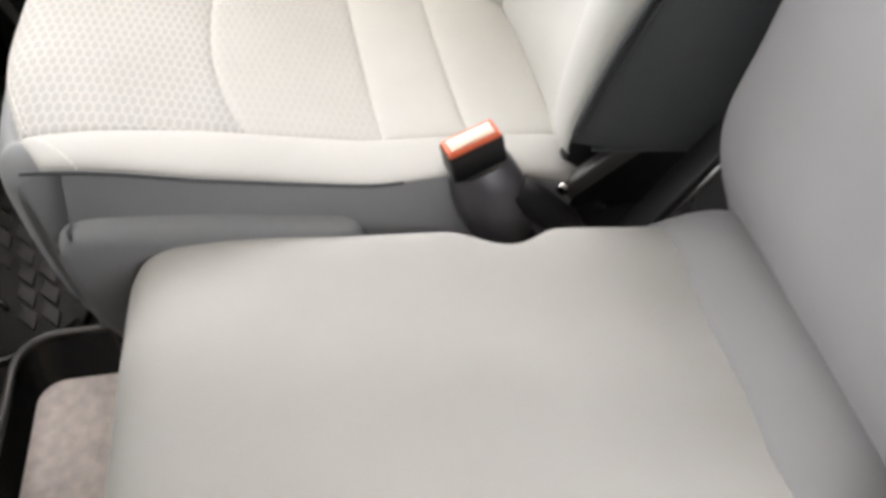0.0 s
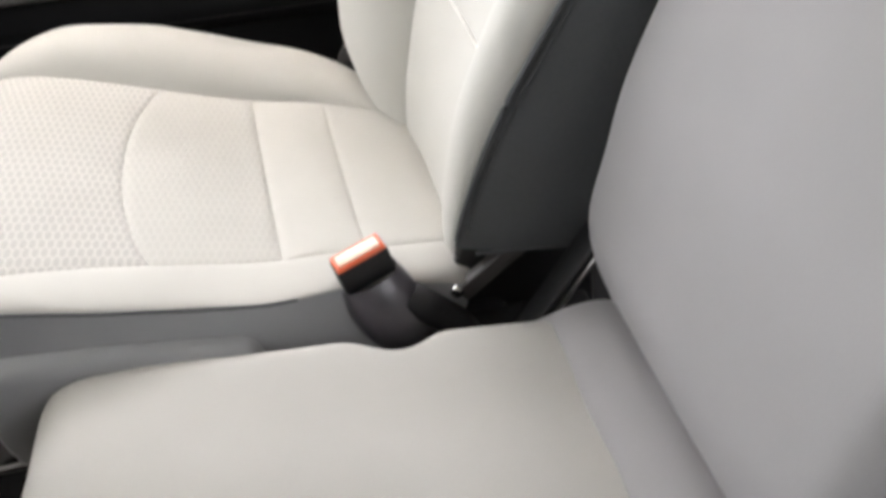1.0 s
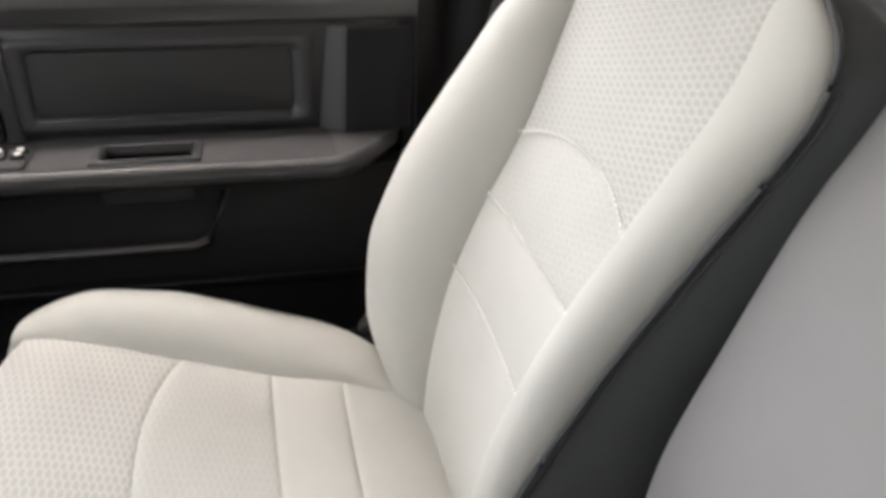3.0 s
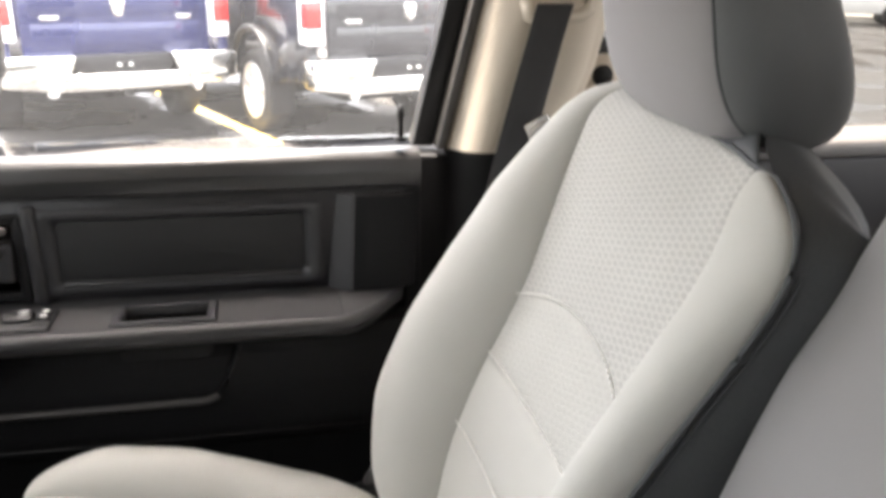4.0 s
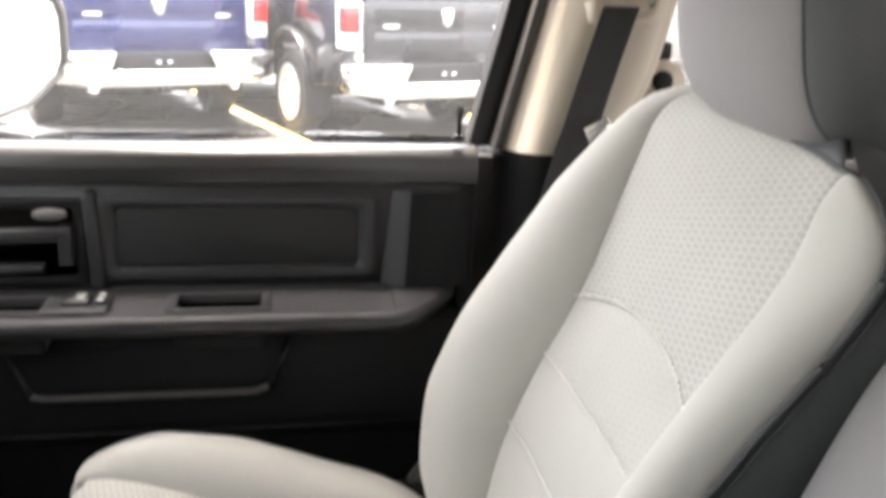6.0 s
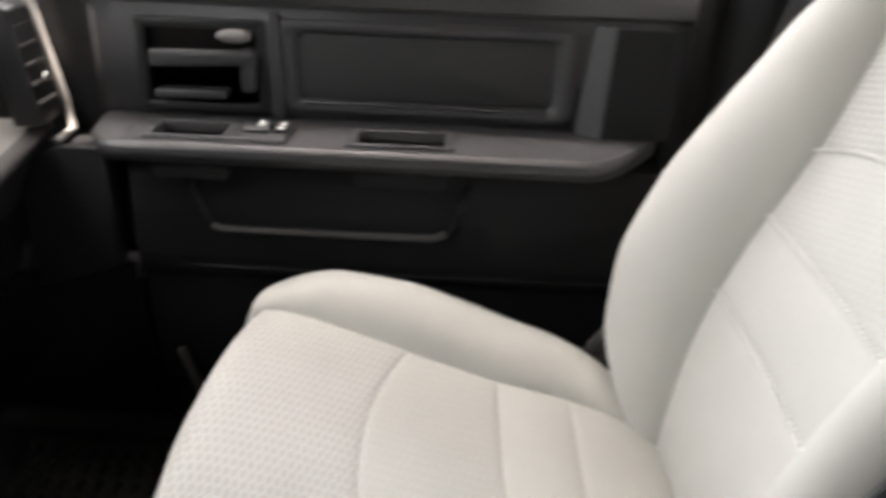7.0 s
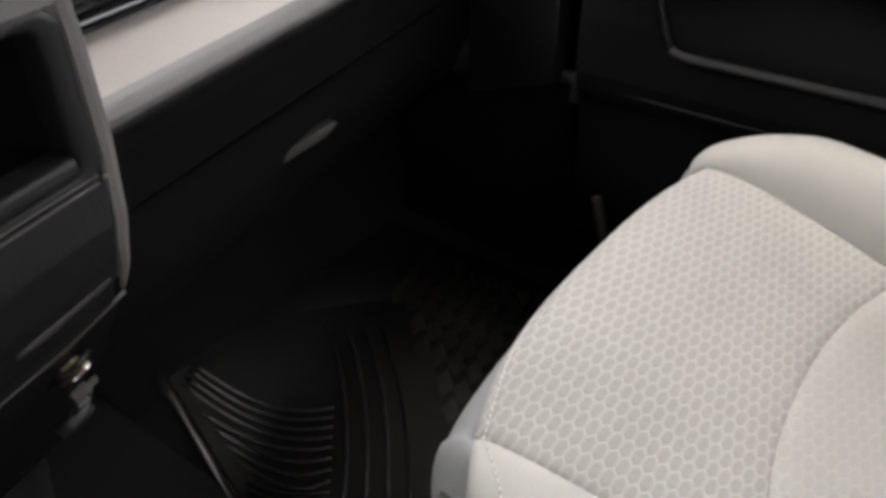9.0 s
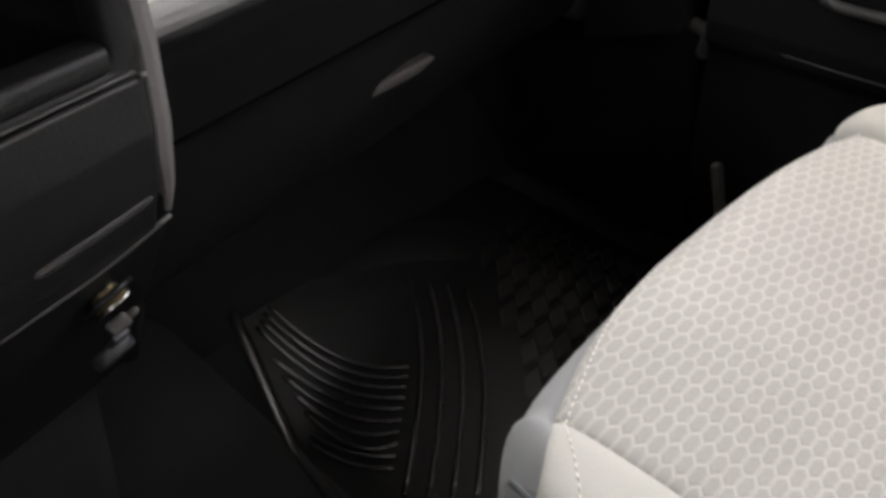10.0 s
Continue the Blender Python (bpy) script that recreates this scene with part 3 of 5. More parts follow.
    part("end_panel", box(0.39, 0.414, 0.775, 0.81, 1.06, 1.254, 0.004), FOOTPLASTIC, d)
    part("divider", prism([(-0.120, 1.1125), (-0.098, 1.1125), (-0.106, 1.252), (-0.124, 1.252)], "y", 0.772, 0.80, 0.005), PLASTIC, d)
    # inside handle in its bowl
    bowl = part("handle_bowl", joined(box(-0.285, -0.126, 0.784, 0.79, 1.125, 1.235), box(-0.285, -0.126, 0.772, 0.79, 1.228, 1.24, 0.003), box(-0.285, -0.126, 0.772, 0.79, 1.120, 1.132, 0.003), box(-0.135, -0.122, 0.772, 0.79, 1.120, 1.24, 0.003), box(-0.293, -0.28, 0.772, 0.79, 1.120, 1.24, 0.003)), PLASTIC2, d, "recessed bowl of the inside handle")
    part("inside_handle", prism([(-0.272, 1.180), (-0.150, 1.186), (-0.140, 1.198), (-0.150, 1.205), (-0.272, 1.202)], "y", 0.758, 0.768, 0.003), PLASTIC, bowl, "black pull handle")
    part("handle_pivot", box(-0.155, -0.136, 0.762, 0.786, 1.150, 1.205, 0.004), PLASTIC, bowl)
    part("lock_slider", moved(lathe([(0.001, -0.004), (0.012, -0.003), (0.014, 0), (0.012, 0.003), (0.001, 0.004)], "y", 20), pose(-0.161, 0.766, 1.222) @ Matrix.Diagonal((1.6, 1, 0.62, 1))), TRIMGREY, bowl, "grey oval lock slider")
    part("bowl_step", prism([(-0.270, 1.138), (-0.175, 1.140), (-0.175, 1.152), (-0.270, 1.150)], "y", 0.762, 0.788, 0.003), PLASTIC, bowl)
    # lower trim with its pocket
    low = [(0.735, 1.074), (0.733, 1.056), (0.728, 1.04), (0.722, 0.995), (0.722, 0.93), (0.728, 0.905), (0.742, 0.893), (0.745, 0.80), (0.76, 0.70), (0.80, 0.70), (0.80, 1.056), (0.80, 1.074)]
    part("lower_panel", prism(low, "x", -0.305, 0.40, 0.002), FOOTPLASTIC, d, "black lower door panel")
    lip = [(-0.195, 0.716, 0.981), (-0.18, 0.7145, 0.977), (0.0, 0.714, 0.977), (0.10, 0.7145, 0.978), (0.118, 0.7165, 0.984)]
    # Grey lip on the black panel: the light it catches is in the colour.
    pocket = part("map_pocket", tube(lip, 0.0050, 10), BEZEL, d, "lip of the map pocket, caught light put into its grey")
    part("pocket_edge", tube([(-0.228, 0.7275, 1.052), (-0.214, 0.7215, 1.020), (-0.203, 0.7195, 0.995), (-0.195, 0.717, 0.982)], 0.0040, 8), PLASTIC2, pocket, "raised front edge of the pocket")
    part("pocket_edge", tube([(0.148, 0.7275, 1.052), (0.136, 0.7215, 1.020), (0.126, 0.7195, 0.998), (0.118, 0.717, 0.985)], 0.0040, 8), PLASTIC2, pocket, "raised rear edge of the pocket")
    part("lower_ridge", tube([(-0.285, 0.7285, 0.915), (-0.20, 0.7265, 0.914), (0.05, 0.726, 0.913), (0.39, 0.7265, 0.916)], 0.0022, 8), PLASTIC2, d, "thin moulded line along the lower door")
    part("weatherstrip", tube([(-0.36, 0.890, 1.284), (0.42, 0.890, 1.284)], 0.008, 8), RUBBER, d)
    part("lock_pin", joined(lathe([(0.0035, 1.325), (0.0035, 1.352), (0.005, 1.356), (0.005, 1.366), (0.003, 1.372)], "z", 12), lathe([(0.009, 1.322), (0.009, 1.329)], "z", 16)), PLASTIC2, d, "black lock pin standing on the sill").location = (0.388, 0.795, 0)
    # window frame and glass
    part("window_frame", joined(prism([(0.415, 1.30), (0.447, 1.30), (0.560, 1.78), (0.528, 1.78)], "y", 0.86, 0.905, 0.004)), PLASTIC2, d, "black upright of the door window frame")
    g = part("window_glass", prism([(-0.50, 1.31), (0.425, 1.31), (0.54, 1.78), (0.10, 1.78), (-0.12, 1.69)], "y", 0.895, 0.899), GLASS, d, "clear side window", smooth=False)
    g.visible_shadow = False
    return d


door()


# ---- B-pillar, belt and rear door ----
def b_pillar():
    p = thing("pillar_middle", "tan plastic door pillar with black seal", "pillar", kind="structure")
    part("seal", prism([(0.447, 1.30), (0.462, 1.30), (0.580, 1.78), (0.560, 1.78)], "y", 0.83, 0.90, 0.004), GREYTRIM, p, "black door seal")

    def skin(u, v):
        z = 1.300 + 0.475 * u
        left, right = 0.462 + 0.118 * u, 0.66 + 0.09 * u ** 0.8
        if u < 0.25:
            right -= 0.02 * (0.25 - u) * 4
        # rounded front roll that faces the window, then a groove and the set-back belt side
        deep = 0.046 * (1 - max(0.0, 1 - v / 0.34) ** 2.0) * (1 - max(0.0, (v - 0.65) / 0.35) ** 2.4)
        y = 0.842 - deep - 0.018 * u
        if v > 0.40:
            y += 0.010 * min(1.0, (v - 0.40) / 0.06) * min(1.0, (1 - v) / 0.08)
        return Vector((left + (right - left) * v, y, z)), (v, z)

    part("trim", sheet(skin, even(30), even(50)), BEIGE, p, "tan upper pillar trim")
    def below(u, v):
        q = skin(0.0, v)[0]
        return Vector((q.x - 0.02 * u, q.y + 0.002 - 0.012 * u, 1.2995 - 0.68 * u)), (v, u)

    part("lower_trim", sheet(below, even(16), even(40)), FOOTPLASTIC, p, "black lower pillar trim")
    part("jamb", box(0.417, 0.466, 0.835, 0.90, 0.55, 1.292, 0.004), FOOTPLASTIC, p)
    part("shell", prism([(0.47, 0.6), (0.70, 0.6), (0.68, 1.30), (0.752, 1.78), (0.58, 1.78), (0.47, 1.30)], "y", 0.862, 0.92), PLASTIC2, p)
    border = []
    for x, z in ((0.588, 1.575), (0.594, 1.60), (0.599, 1.63), (0.606, 1.66), (0.618, 1.682), (0.637, 1.690), (0.656, 1.689), (0.672, 1.676), (0.676, 1.65), (0.672, 1.60), (0.664, 1.55)):
        u = (z - 1.300) / 0.475
        left, right = 0.462 + 0.118 * u, 0.66 + 0.09 * u ** 0.8
        q = skin(u, (x - left) / (right - left))[0]
        border.append((x, q.y - 0.002, z))
    part("guide_slot", tube(border, 0.0045, 10), BEIGE, p, "raised border of the belt height slide")
    # Dark sheet over the tan groove: only shade darkens it there.
    slit = []
    for x, z in ((0.529, 1.303), (0.545, 1.303), (0.566, 1.40), (0.556, 1.40)):
        u = (z - 1.300) / 0.475
        left, right = 0.462 + 0.118 * u, 0.66 + 0.09 * u ** 0.8 - 0.08 * max(0.0, 0.25 - u)
        slit.append((x, skin(u, (x - left) / (right - left))[0].y, z))
    bm = bmesh.new()
    rows = [[bm.verts.new((x, y + d, z)) for x, y, z in slit] for d in (-0.0015, 0.004)]
    bm.faces.new(rows[0])
    for j in range(4):
        bm.faces.new([rows[0][j], rows[0][(j + 1) % 4], rows[1][(j + 1) % 4], rows[1][j]])
    bmesh.ops.recalc_face_normals(bm, faces=bm.faces)
    part("belt_slot", bm, FOOTPLASTIC, p, "slot where the belt leaves the pillar, its shade put in as black", smooth=False)
    return p


b_pillar()


def seat_belt():
    b = thing("seat_belt", "charcoal webbing seat belt hanging from a tan pillar anchor", "seat belt")

    def cover(u, a):
        # a long rounded button: a straight wall, then a dome
        wall, phi = min(1.0, u / 0.3), max(0.0, (u - 0.3) / 0.7) * math.pi / 2
        r = 0.0228 * (1.0 if u <= 0.3 else max(0.002, math.cos(phi) ** 0.8))
        return Vector((r * math.cos(a), 0.020 - 0.026 * wall - 0.017 * math.sin(phi), r * math.sin(a) + (0.024 if math.sin(a) > 0 else -0.024))), (u, a)

    ring = part("anchor", moved(sheet(cover, even(24), even(41, 0, 2 * math.pi)), pose(0, 0, 0, 0, 6, 0)), BEIGE, b, "tan plastic anchor cover")
    ring.location = (0.607, 0.765, 1.563)
    part("guide_loop", tube([(0.560, 0.755, 1.527), (0.552, 0.752, 1.515), (0.557, 0.750, 1.497), (0.570, 0.750, 1.493), (0.600, 0.750, 1.494), (0.628, 0.750, 1.496), (0.641, 0.752, 1.505), (0.641, 0.755, 1.522), (0.632, 0.758, 1.530)], 0.0100, 10), BEIGE, b, "tan belt guide loop")

    def web(u, v):
        z = 1.513 - 0.633 * u
        x = 0.564 - 0.150 * u
        return Vector((x + 0.050 * v, 0.738 + 0.03 * u + 0.002 * math.sin(9 * u), z)), (u, v)

    w = part("webbing", sheet(web, even(24), even(4)), BELT, b, "charcoal belt webbing")
    mod = w.modifiers.new("thick", "SOLIDIFY")
    mod.thickness = 0.0016

    def web2(u, v):
        return Vector((0.576 - 0.13 * u + 0.044 * v, 0.766 + 0.03 * u, 1.50 - 0.60 * u)), (u, v)

    w2 = part("webbing", sheet(web2, even(12), even(4)), BELT, b, "charcoal belt webbing")
    w2.modifiers.new("thick", "SOLIDIFY").thickness = 0.0016
    part("latch_plate", moved(joined(box(-0.019, 0.019, -0.002, 0.002, -0.014, 0.010, 0.0015), box(-0.014, 0.014, -0.004, 0.004, -0.008, 0.002, 0.002)), pose(0.570, 0.732, 1.351, 0, -28, 0)), CHROME, b, "bright steel latch plate")


seat_belt()


def rear_door():
    d = thing("door_2", "dark rear passenger door with tinted window", "door", kind="structure")
    part("panel", box(0.70, 1.74, 0.83, 0.93, 0.62, 1.27, 0.01), PLASTIC2, d, "black rear door panel")
    part("sill", prism([(0.93, 1.27), (0.93, 1.305), (0.85, 1.31), (0.825, 1.295), (0.82, 1.27)], "x", 0.74, 1.74, 0.003), GREYTRIM, d, "grey rear window sill")
    part("frame_rear", prism([(1.66, 1.30), (1.74, 1.30), (1.74, 1.78), (1.60, 1.78)], "y", 0.85, 0.91, 0.006), PLASTIC2, d)
    g = part("window_glass", box(0.70, 1.70, 0.893, 0.897, 1.29, 1.78), TINTED, d, "tinted rear side window", smooth=False)
    g.visible_shadow = False
    h = part("grab_handle", tube([(0.680, 0.872, 1.428), (0.730, 0.868, 1.428), (0.768, 0.868, 1.437)], 0.006, 10), CHROME, d, "bright strip behind the pillar")
    part("pull_cup", joined(lathe([(0.034, -0.012), (0.036, 0.0), (0.030, 0.008), (0.024, 0.004)], "y", 24)), BEIGE, d, "tan round cup behind the pillar").location = (0.714, 0.868, 1.399)
    part("pull_cup_hole", lathe([(0.002, -0.006), (0.0165, -0.006), (0.0165, 0.006)], "y", 24), FOOTPLASTIC, d, "dark hole of the cup").location = (0.710, 0.858, 1.403)
    part("latch_block", box(0.684, 0.726, 0.866, 0.886, 1.434, 1.460, 0.004), PLASTIC2, d, "black block above the bright strip")


rear_door()


# ---- door mirror outside ----
def door_mirror():
    m = thing("door_mirror", "large grey door mirror with bright glass", "mirror", pose(-0.262, 1.06, 1.392, 0, 0, 57) @ Matrix.Diagonal((1.2, 1, 1, 1)))
    ol = [(-0.115, 0.115), (0.045, 0.108), (0.066, 0.095), (0.074, 0.07), (0.072, -0.005), (0.060, -0.030), (0.0, -0.075), (-0.115, -0.105)]
    part("shell", prism(ol, "y", -0.005, 0.09, 0.01), BEZEL, m, "grey plastic mirror shell")
    part("glass", prism([(x * 0.86 - 0.008, z * 0.87) for x, z in ol], "y", -0.0085, -0.006), MIRROR, m, "mirror glass", smooth=False)
    part("rim", tube([(x * 0.93 - 0.004, -0.008, z * 0.935) for x, z in ol], 0.0055, 8, True), BEZEL, m)
    part("arm", prism([(-0.09, -0.14), (-0.03, -0.14), (-0.04, -0.09), (-0.09, -0.09)], "y", -0.13, 0.05, 0.006), PLASTIC2, m, "black mirror arm")


door_mirror()


# ---- passenger seat ----
def along(prof, axis, keys, values):
    return lambda s: float(np.interp(prof.at(s)[axis], keys, values))


def stretched(prof, knots):
    """A function of the length along the profile from (x, z, value) knots."""
    pairs = sorted((prof.near(x, z), v) for x, z, v in knots)
    return table([p[0] for p in pairs], [p[1] for p in pairs])


def passenger_seat():
    seat = thing("passenger_seat", "light grey cloth bucket seat with honeycomb inserts and slate sides", "car seat")
    # cushion
    pr = Profile([(0.40, 0.835), (0.36, 0.852), (0.27, 0.872), (0.187, 0.884), (0.12, 0.900), (0.05, 0.918), (-0.03, 0.934), (-0.085, 0.937), (-0.109, 0.926), (-0.121, 0.900), (-0.125, 0.85), (-0.122, 0.79), (-0.110, 0.735)], 1)
    k = [(0.40, 0.835), (0.27, 0.872), (0.187, 0.884), (0.05, 0.918), (-0.085, 0.937), (-0.124, 0.898), (-0.131, 0.78), (-0.124, 0.70)]
    st = lambda vals: stretched(pr, [(x, z, v) for (x, z), v in zip(k, vals)])
    up = Upholstery(pr, st([0.368, 0.372, 0.374, 0.380, 0.388, 0.390, 0.392, 0.392]), st([0.125, 0.152, 0.161, 0.175, 0.195, 0.198, 0.20, 0.20]),
                    st([0.178, 0.158, 0.138, 0.135, 0.147, 0.177, 0.187, 0.187]), st([0.60, 0.645, 0.66, 0.664, 0.655, 0.625, 0.61, 0.60]),
                    st([0.004, 0.008, 0.010, 0.010, 0.008, 0.006, 0.004, 0.004]),
                    stretched(pr, [(0.36, 0.852, 0.002), (0.30, 0.866, 0.026), (0.24, 0.876, 0.040), (0.15, 0.893, 0.051), (0.08, 0.910, 0.055), (-0.02, 0.932, 0.046), (-0.06, 0.937, 0.030), (-0.085, 0.937, 0.018), (-0.110, 0.926, 0.009), (-0.129, 0.86, 0.004), (-0.124, 0.70, 0.004)]),
                    st([0.01, -0.008, -0.012, -0.006, -0.001, 0.012, 0.02, 0.02]), st([0.03, 0.035, 0.04, 0.045, 0.045, 0.04, 0.03, 0.03]))
    up.dish = stretched(pr, [(0.40, 0.835, 0.006), (0.10, 0.905, 0.006), (0.0, 0.929, 0.002), (-0.06, 0.937, -0.004), (-0.109, 0.926, -0.0125), (-0.125, 0.85, -0.0135), (-0.120, 0.70, -0.008)])
    s_at = lambda x, z: pr.near(x, z)
    rear = lambda t: 0.012
    seam2 = lambda t: s_at(0.281, 0.870) + 0.004 * t
    seam1 = lambda t: s_at(0.198, 0.883) + 0.006 * t
    s_arc0, s_front = s_at(0.053, 0.917), s_at(-0.116, 0.914)
    arc = lambda t: s_arc0 - 0.034 * abs(t) ** 2.2
    front = lambda t: s_front - (0.026 if t > 0 else 0.036) * t * t
    low = lambda t: pr.length
    c = part("cushion", up.insert(arc, front, 60, 60), HONEY, seat, "honeycomb cloth cushion centre")
    part("cushion_panel", up.insert(seam1, arc, 40, 60), FAINT, c, "plain light cloth panel")
    part("cushion_panel", up.insert(seam2, seam1, 30, 60), CLOTH, c, "plain light cloth panel")
    part("cushion_panel", up.insert(rear, seam2, 30, 60), CLOTH, c, "plain light cloth panel")
    
    def front_s(y):
        t = (y - 0.385) / 0.193
        return s_front - (0.026 if t > 0 else 0.036) * t * t - 0.13 * max(0.0, -t - 1) + 0.09 * max(0.0, t - 0.8)

    def nose(k, t):
        y_in, y_out = up.rim(s_front - 0.03, False, 1.0)[0], up.rim(s_front - 0.03, True, 1.0)[0]
        y = (y_in + y_out) / 2 + (y_out - y_in) / 2 * t
        a = front_s(y)
        s = a + (pr.length - a) * k
        fade = math.exp(-(s - a) / 0.05)
        off = up.skin(a, y) * fade - 0.004 * math.exp(-(s - a) / 0.004) - (0.030 if t > 0 else 0.034) * max(0, (abs(t) - 0.66) / 0.34) ** 2.2 * (1 - fade)
        squeeze = 1 - (0.06 if t > 0 else 0.03) * (1 - math.exp(-(s - a) / 0.08))
        return up.point(s, (y_in + y_out) / 2 + (y_out - y_in) / 2 * t * squeeze, off), (s, y)

    part("front_panel", sheet(nose, eased(40), eased(60, -1, 1)), SIDE, c, "slate cloth front of the cushion")

    def corner(k, t):
        p, q = nose(k, 1.0 if t > 0 else -1.0)
        s = q[0]
        x, z, nx, nz = pr.at(s)
        d = abs(t) * 0.15
        swell = 0.008 * math.sin(math.pi * t) if t > 0 else -0.016 * math.sin(math.pi / 2 * min(1.0, d / 0.085)) ** 0.8
        return Vector((p.x - nx * d, p.y + swell, p.z - nz * d)), (s, d)

    part("front_corner", sheet(corner, eased(40), even(10, -1, -0.0001)), SIDE, c, "slate cloth front corner")
    part("front_corner", sheet(corner, eased(40), even(10, 0.0001, 1)), SIDE, c, "slate cloth front corner")
    part("outer_bolster", up.bolster(0.02, front_s, True), CLOTH, c, "raised outer cushion bolster")
    part("inner_bolster", up.bolster(0.02, front_s, False), CLOTH, c, "narrow inner cushion bolster")
    part("outer_side", up.flank(0.02, pr.length, True, 0.12), SIDE, c, "slate side of the cushion")
    part("inner_side", up.flank(0.02, front_s(0.15) + 0.006, False, 0.17, 0.016), SIDE, c, "slate side of the cushion")
    # The dark tone of this piping carries the shade of the fold.
    part("piping", tube(up.edge(s_at(0.21, 0.881), s_at(-0.080, 0.937), False), 0.0016, 8), DARKSIDE, c, "piping along the cushion edge, crease shade put into its colour")
    part("stitching", stitches(up.across(lambda t: front(t) - 0.007, off=0.0001), 0.0055, 0.0030, 0.0005), THREAD, c, "pale stitching")
    hem = []
    for w in even(24, 0.02, 0.92):
        y = up.rim(s_front - 0.04, False, w)[0]
        s = front_s(y) - 0.006
        yy, off = up.rim(s, False, w)
        hem.append(up.point(s, yy, off + 0.0004))
    part("hem_stitching", stitches(hem, 0.0055, 0.0030, 0.00045), THREAD, c, "pale stitching")
    # base under the cushion
    part("valance", prism([(-0.070, 0.876), (-0.064, 0.892), (-0.044, 0.901), (0.05, 0.896), (0.17, 0.872), (0.19, 0.78), (0.18, 0.72), (-0.035, 0.735), (-0.062, 0.80)], "y", 0.108, 0.145, 0.014), SIDE, seat, "slate cloth valance under the cushion")
    part("seat_base", box(-0.08, 0.42, 0.16, 0.62, 0.66, 0.80, 0.02), PLASTIC2, seat, "black seat base")
    for y in (0.20, 0.58):
        part("rail", box(-0.12, 0.46, y - 0.02, y + 0.02, 0.60, 0.665, 0.004), STEEL, seat)
    part("outer_shield", prism([(-0.05, 0.80), (0.20, 0.83), (0.40, 0.87), (0.44, 0.80), (0.40, 0.68), (-0.05, 0.68)], "y", 0.635, 0.675, 0.01), PLASTIC2, seat, "black plastic shield beside the cushion")
    part("hinge_cover", moved(box(-0.018, 0.018, -0.01, 0.01, -0.05, 0.05, 0.008), pose(0.352, 0.662, 0.885, 0, 35, 0)), BEZEL, seat, "grey hinge cover between cushion and backrest")
    # backrest
    pb = Profile([(0.372, 0.80), (0.370, 0.85), (0.378, 0.92), (0.402, 1.01), (0.440, 1.10), (0.488, 1.19), (0.528, 1.28), (0.560, 1.355), (0.578, 1.395), (0.602, 1.422), (0.640, 1.432), (0.680, 1.420)], -1)
    kb = [(0.370, 0.85), (0.378, 0.92), (0.402, 1.01), (0.440, 1.10), (0.488, 1.19), (0.528, 1.28), (0.560, 1.355), (0.602, 1.422), (0.640, 1.432), (0.680, 1.420)]
    sb = lambda vals: stretched(pb, [(x, z, v) for (x, z), v in zip(kb, vals)])
    top = [(0.370, 0.85), (0.378, 0.92), (0.402, 1.01), (0.440, 1.10), (0.474, 1.16), (0.504, 1.22), (0.536, 1.30), (0.552, 1.335), (0.562, 1.362), (0.572, 1.385), (0.580, 1.398), (0.587, 1.407), (0.602, 1.422), (0.640, 1.432), (0.680, 1.420)]
    sbt = lambda vals: stretched(pb, [(x, z, v) for (x, z), v in zip(top, vals)])
    ub = Upholstery(pb, sbt([0.355, 0.358, 0.366, 0.370, 0.374, 0.377, 0.382, 0.386, 0.392, 0.396, 0.396, 0.394, 0.404, 0.425, 0.44]),
                    sbt([0.12, 0.125, 0.135, 0.142, 0.145, 0.152, 0.168, 0.173, 0.172, 0.171, 0.172, 0.176, 0.156, 0.125, 0.11]),
                    sbt([0.172, 0.164, 0.158, 0.156, 0.157, 0.151, 0.135, 0.128, 0.131, 0.146, 0.168, 0.202, 0.240, 0.298, 0.329]), sb([0.615, 0.657, 0.672, 0.677, 0.677, 0.672, 0.654, 0.615, 0.585, 0.56]),
                    sb([0.008, 0.018, 0.028, 0.032, 0.030, 0.022, 0.012, 0.003, 0.002, 0.002]),
                    sb([0.033, 0.066, 0.085, 0.084, 0.075, 0.056, 0.030, 0.004, 0.002, 0.002]),
                    sb([-0.012, -0.013, -0.010, -0.004, 0.0, 0.005, 0.005, 0.004, 0.004, 0.004]), sb([0.03, 0.04, 0.05, 0.05, 0.045, 0.035, 0.025, 0.015, 0.01, 0.01]), dish=0.010)
    sz = lambda x, z: pb.near(x, z)
    b0 = lambda t: 0.01
    b2 = lambda t: sz(0.410, 1.032)
    b1 = lambda t: sz(0.449, 1.118)
    s_a = sz(0.5015, 1.218)
    ba = lambda t: s_a - 0.034 * abs(t) ** 2.2
    s_tip = sz(0.587, 1.407)
    bt = lambda t: s_tip + 0.024 * (1 - t * t) + 0.05 * max(0.0, (t + 0.4) / 1.4)
    b_end = lambda t: pb.length
    b = part("backrest", ub.insert(ba, bt, 70, 60), HONEY, seat, "honeycomb cloth backrest centre")
    part("backrest_panel", ub.insert(b1, ba, 40, 60), FAINT, b, "plain light cloth panel")
    part("backrest_panel", ub.insert(b2, b1, 30, 60), CLOTH, b, "plain light cloth panel")
    part("backrest_panel", ub.insert(b0, b2, 40, 60), CLOTH, b, "plain light cloth panel")
    part("top_panel", ub.insert(bt, b_end, 30, 50), DARKSIDE, b, "slate top of the backrest, shade put into its dark colour")
    part("outer_bolster", ub.bolster(0.01, pb.length, True), CLOTH, b, "raised outer backrest bolster")
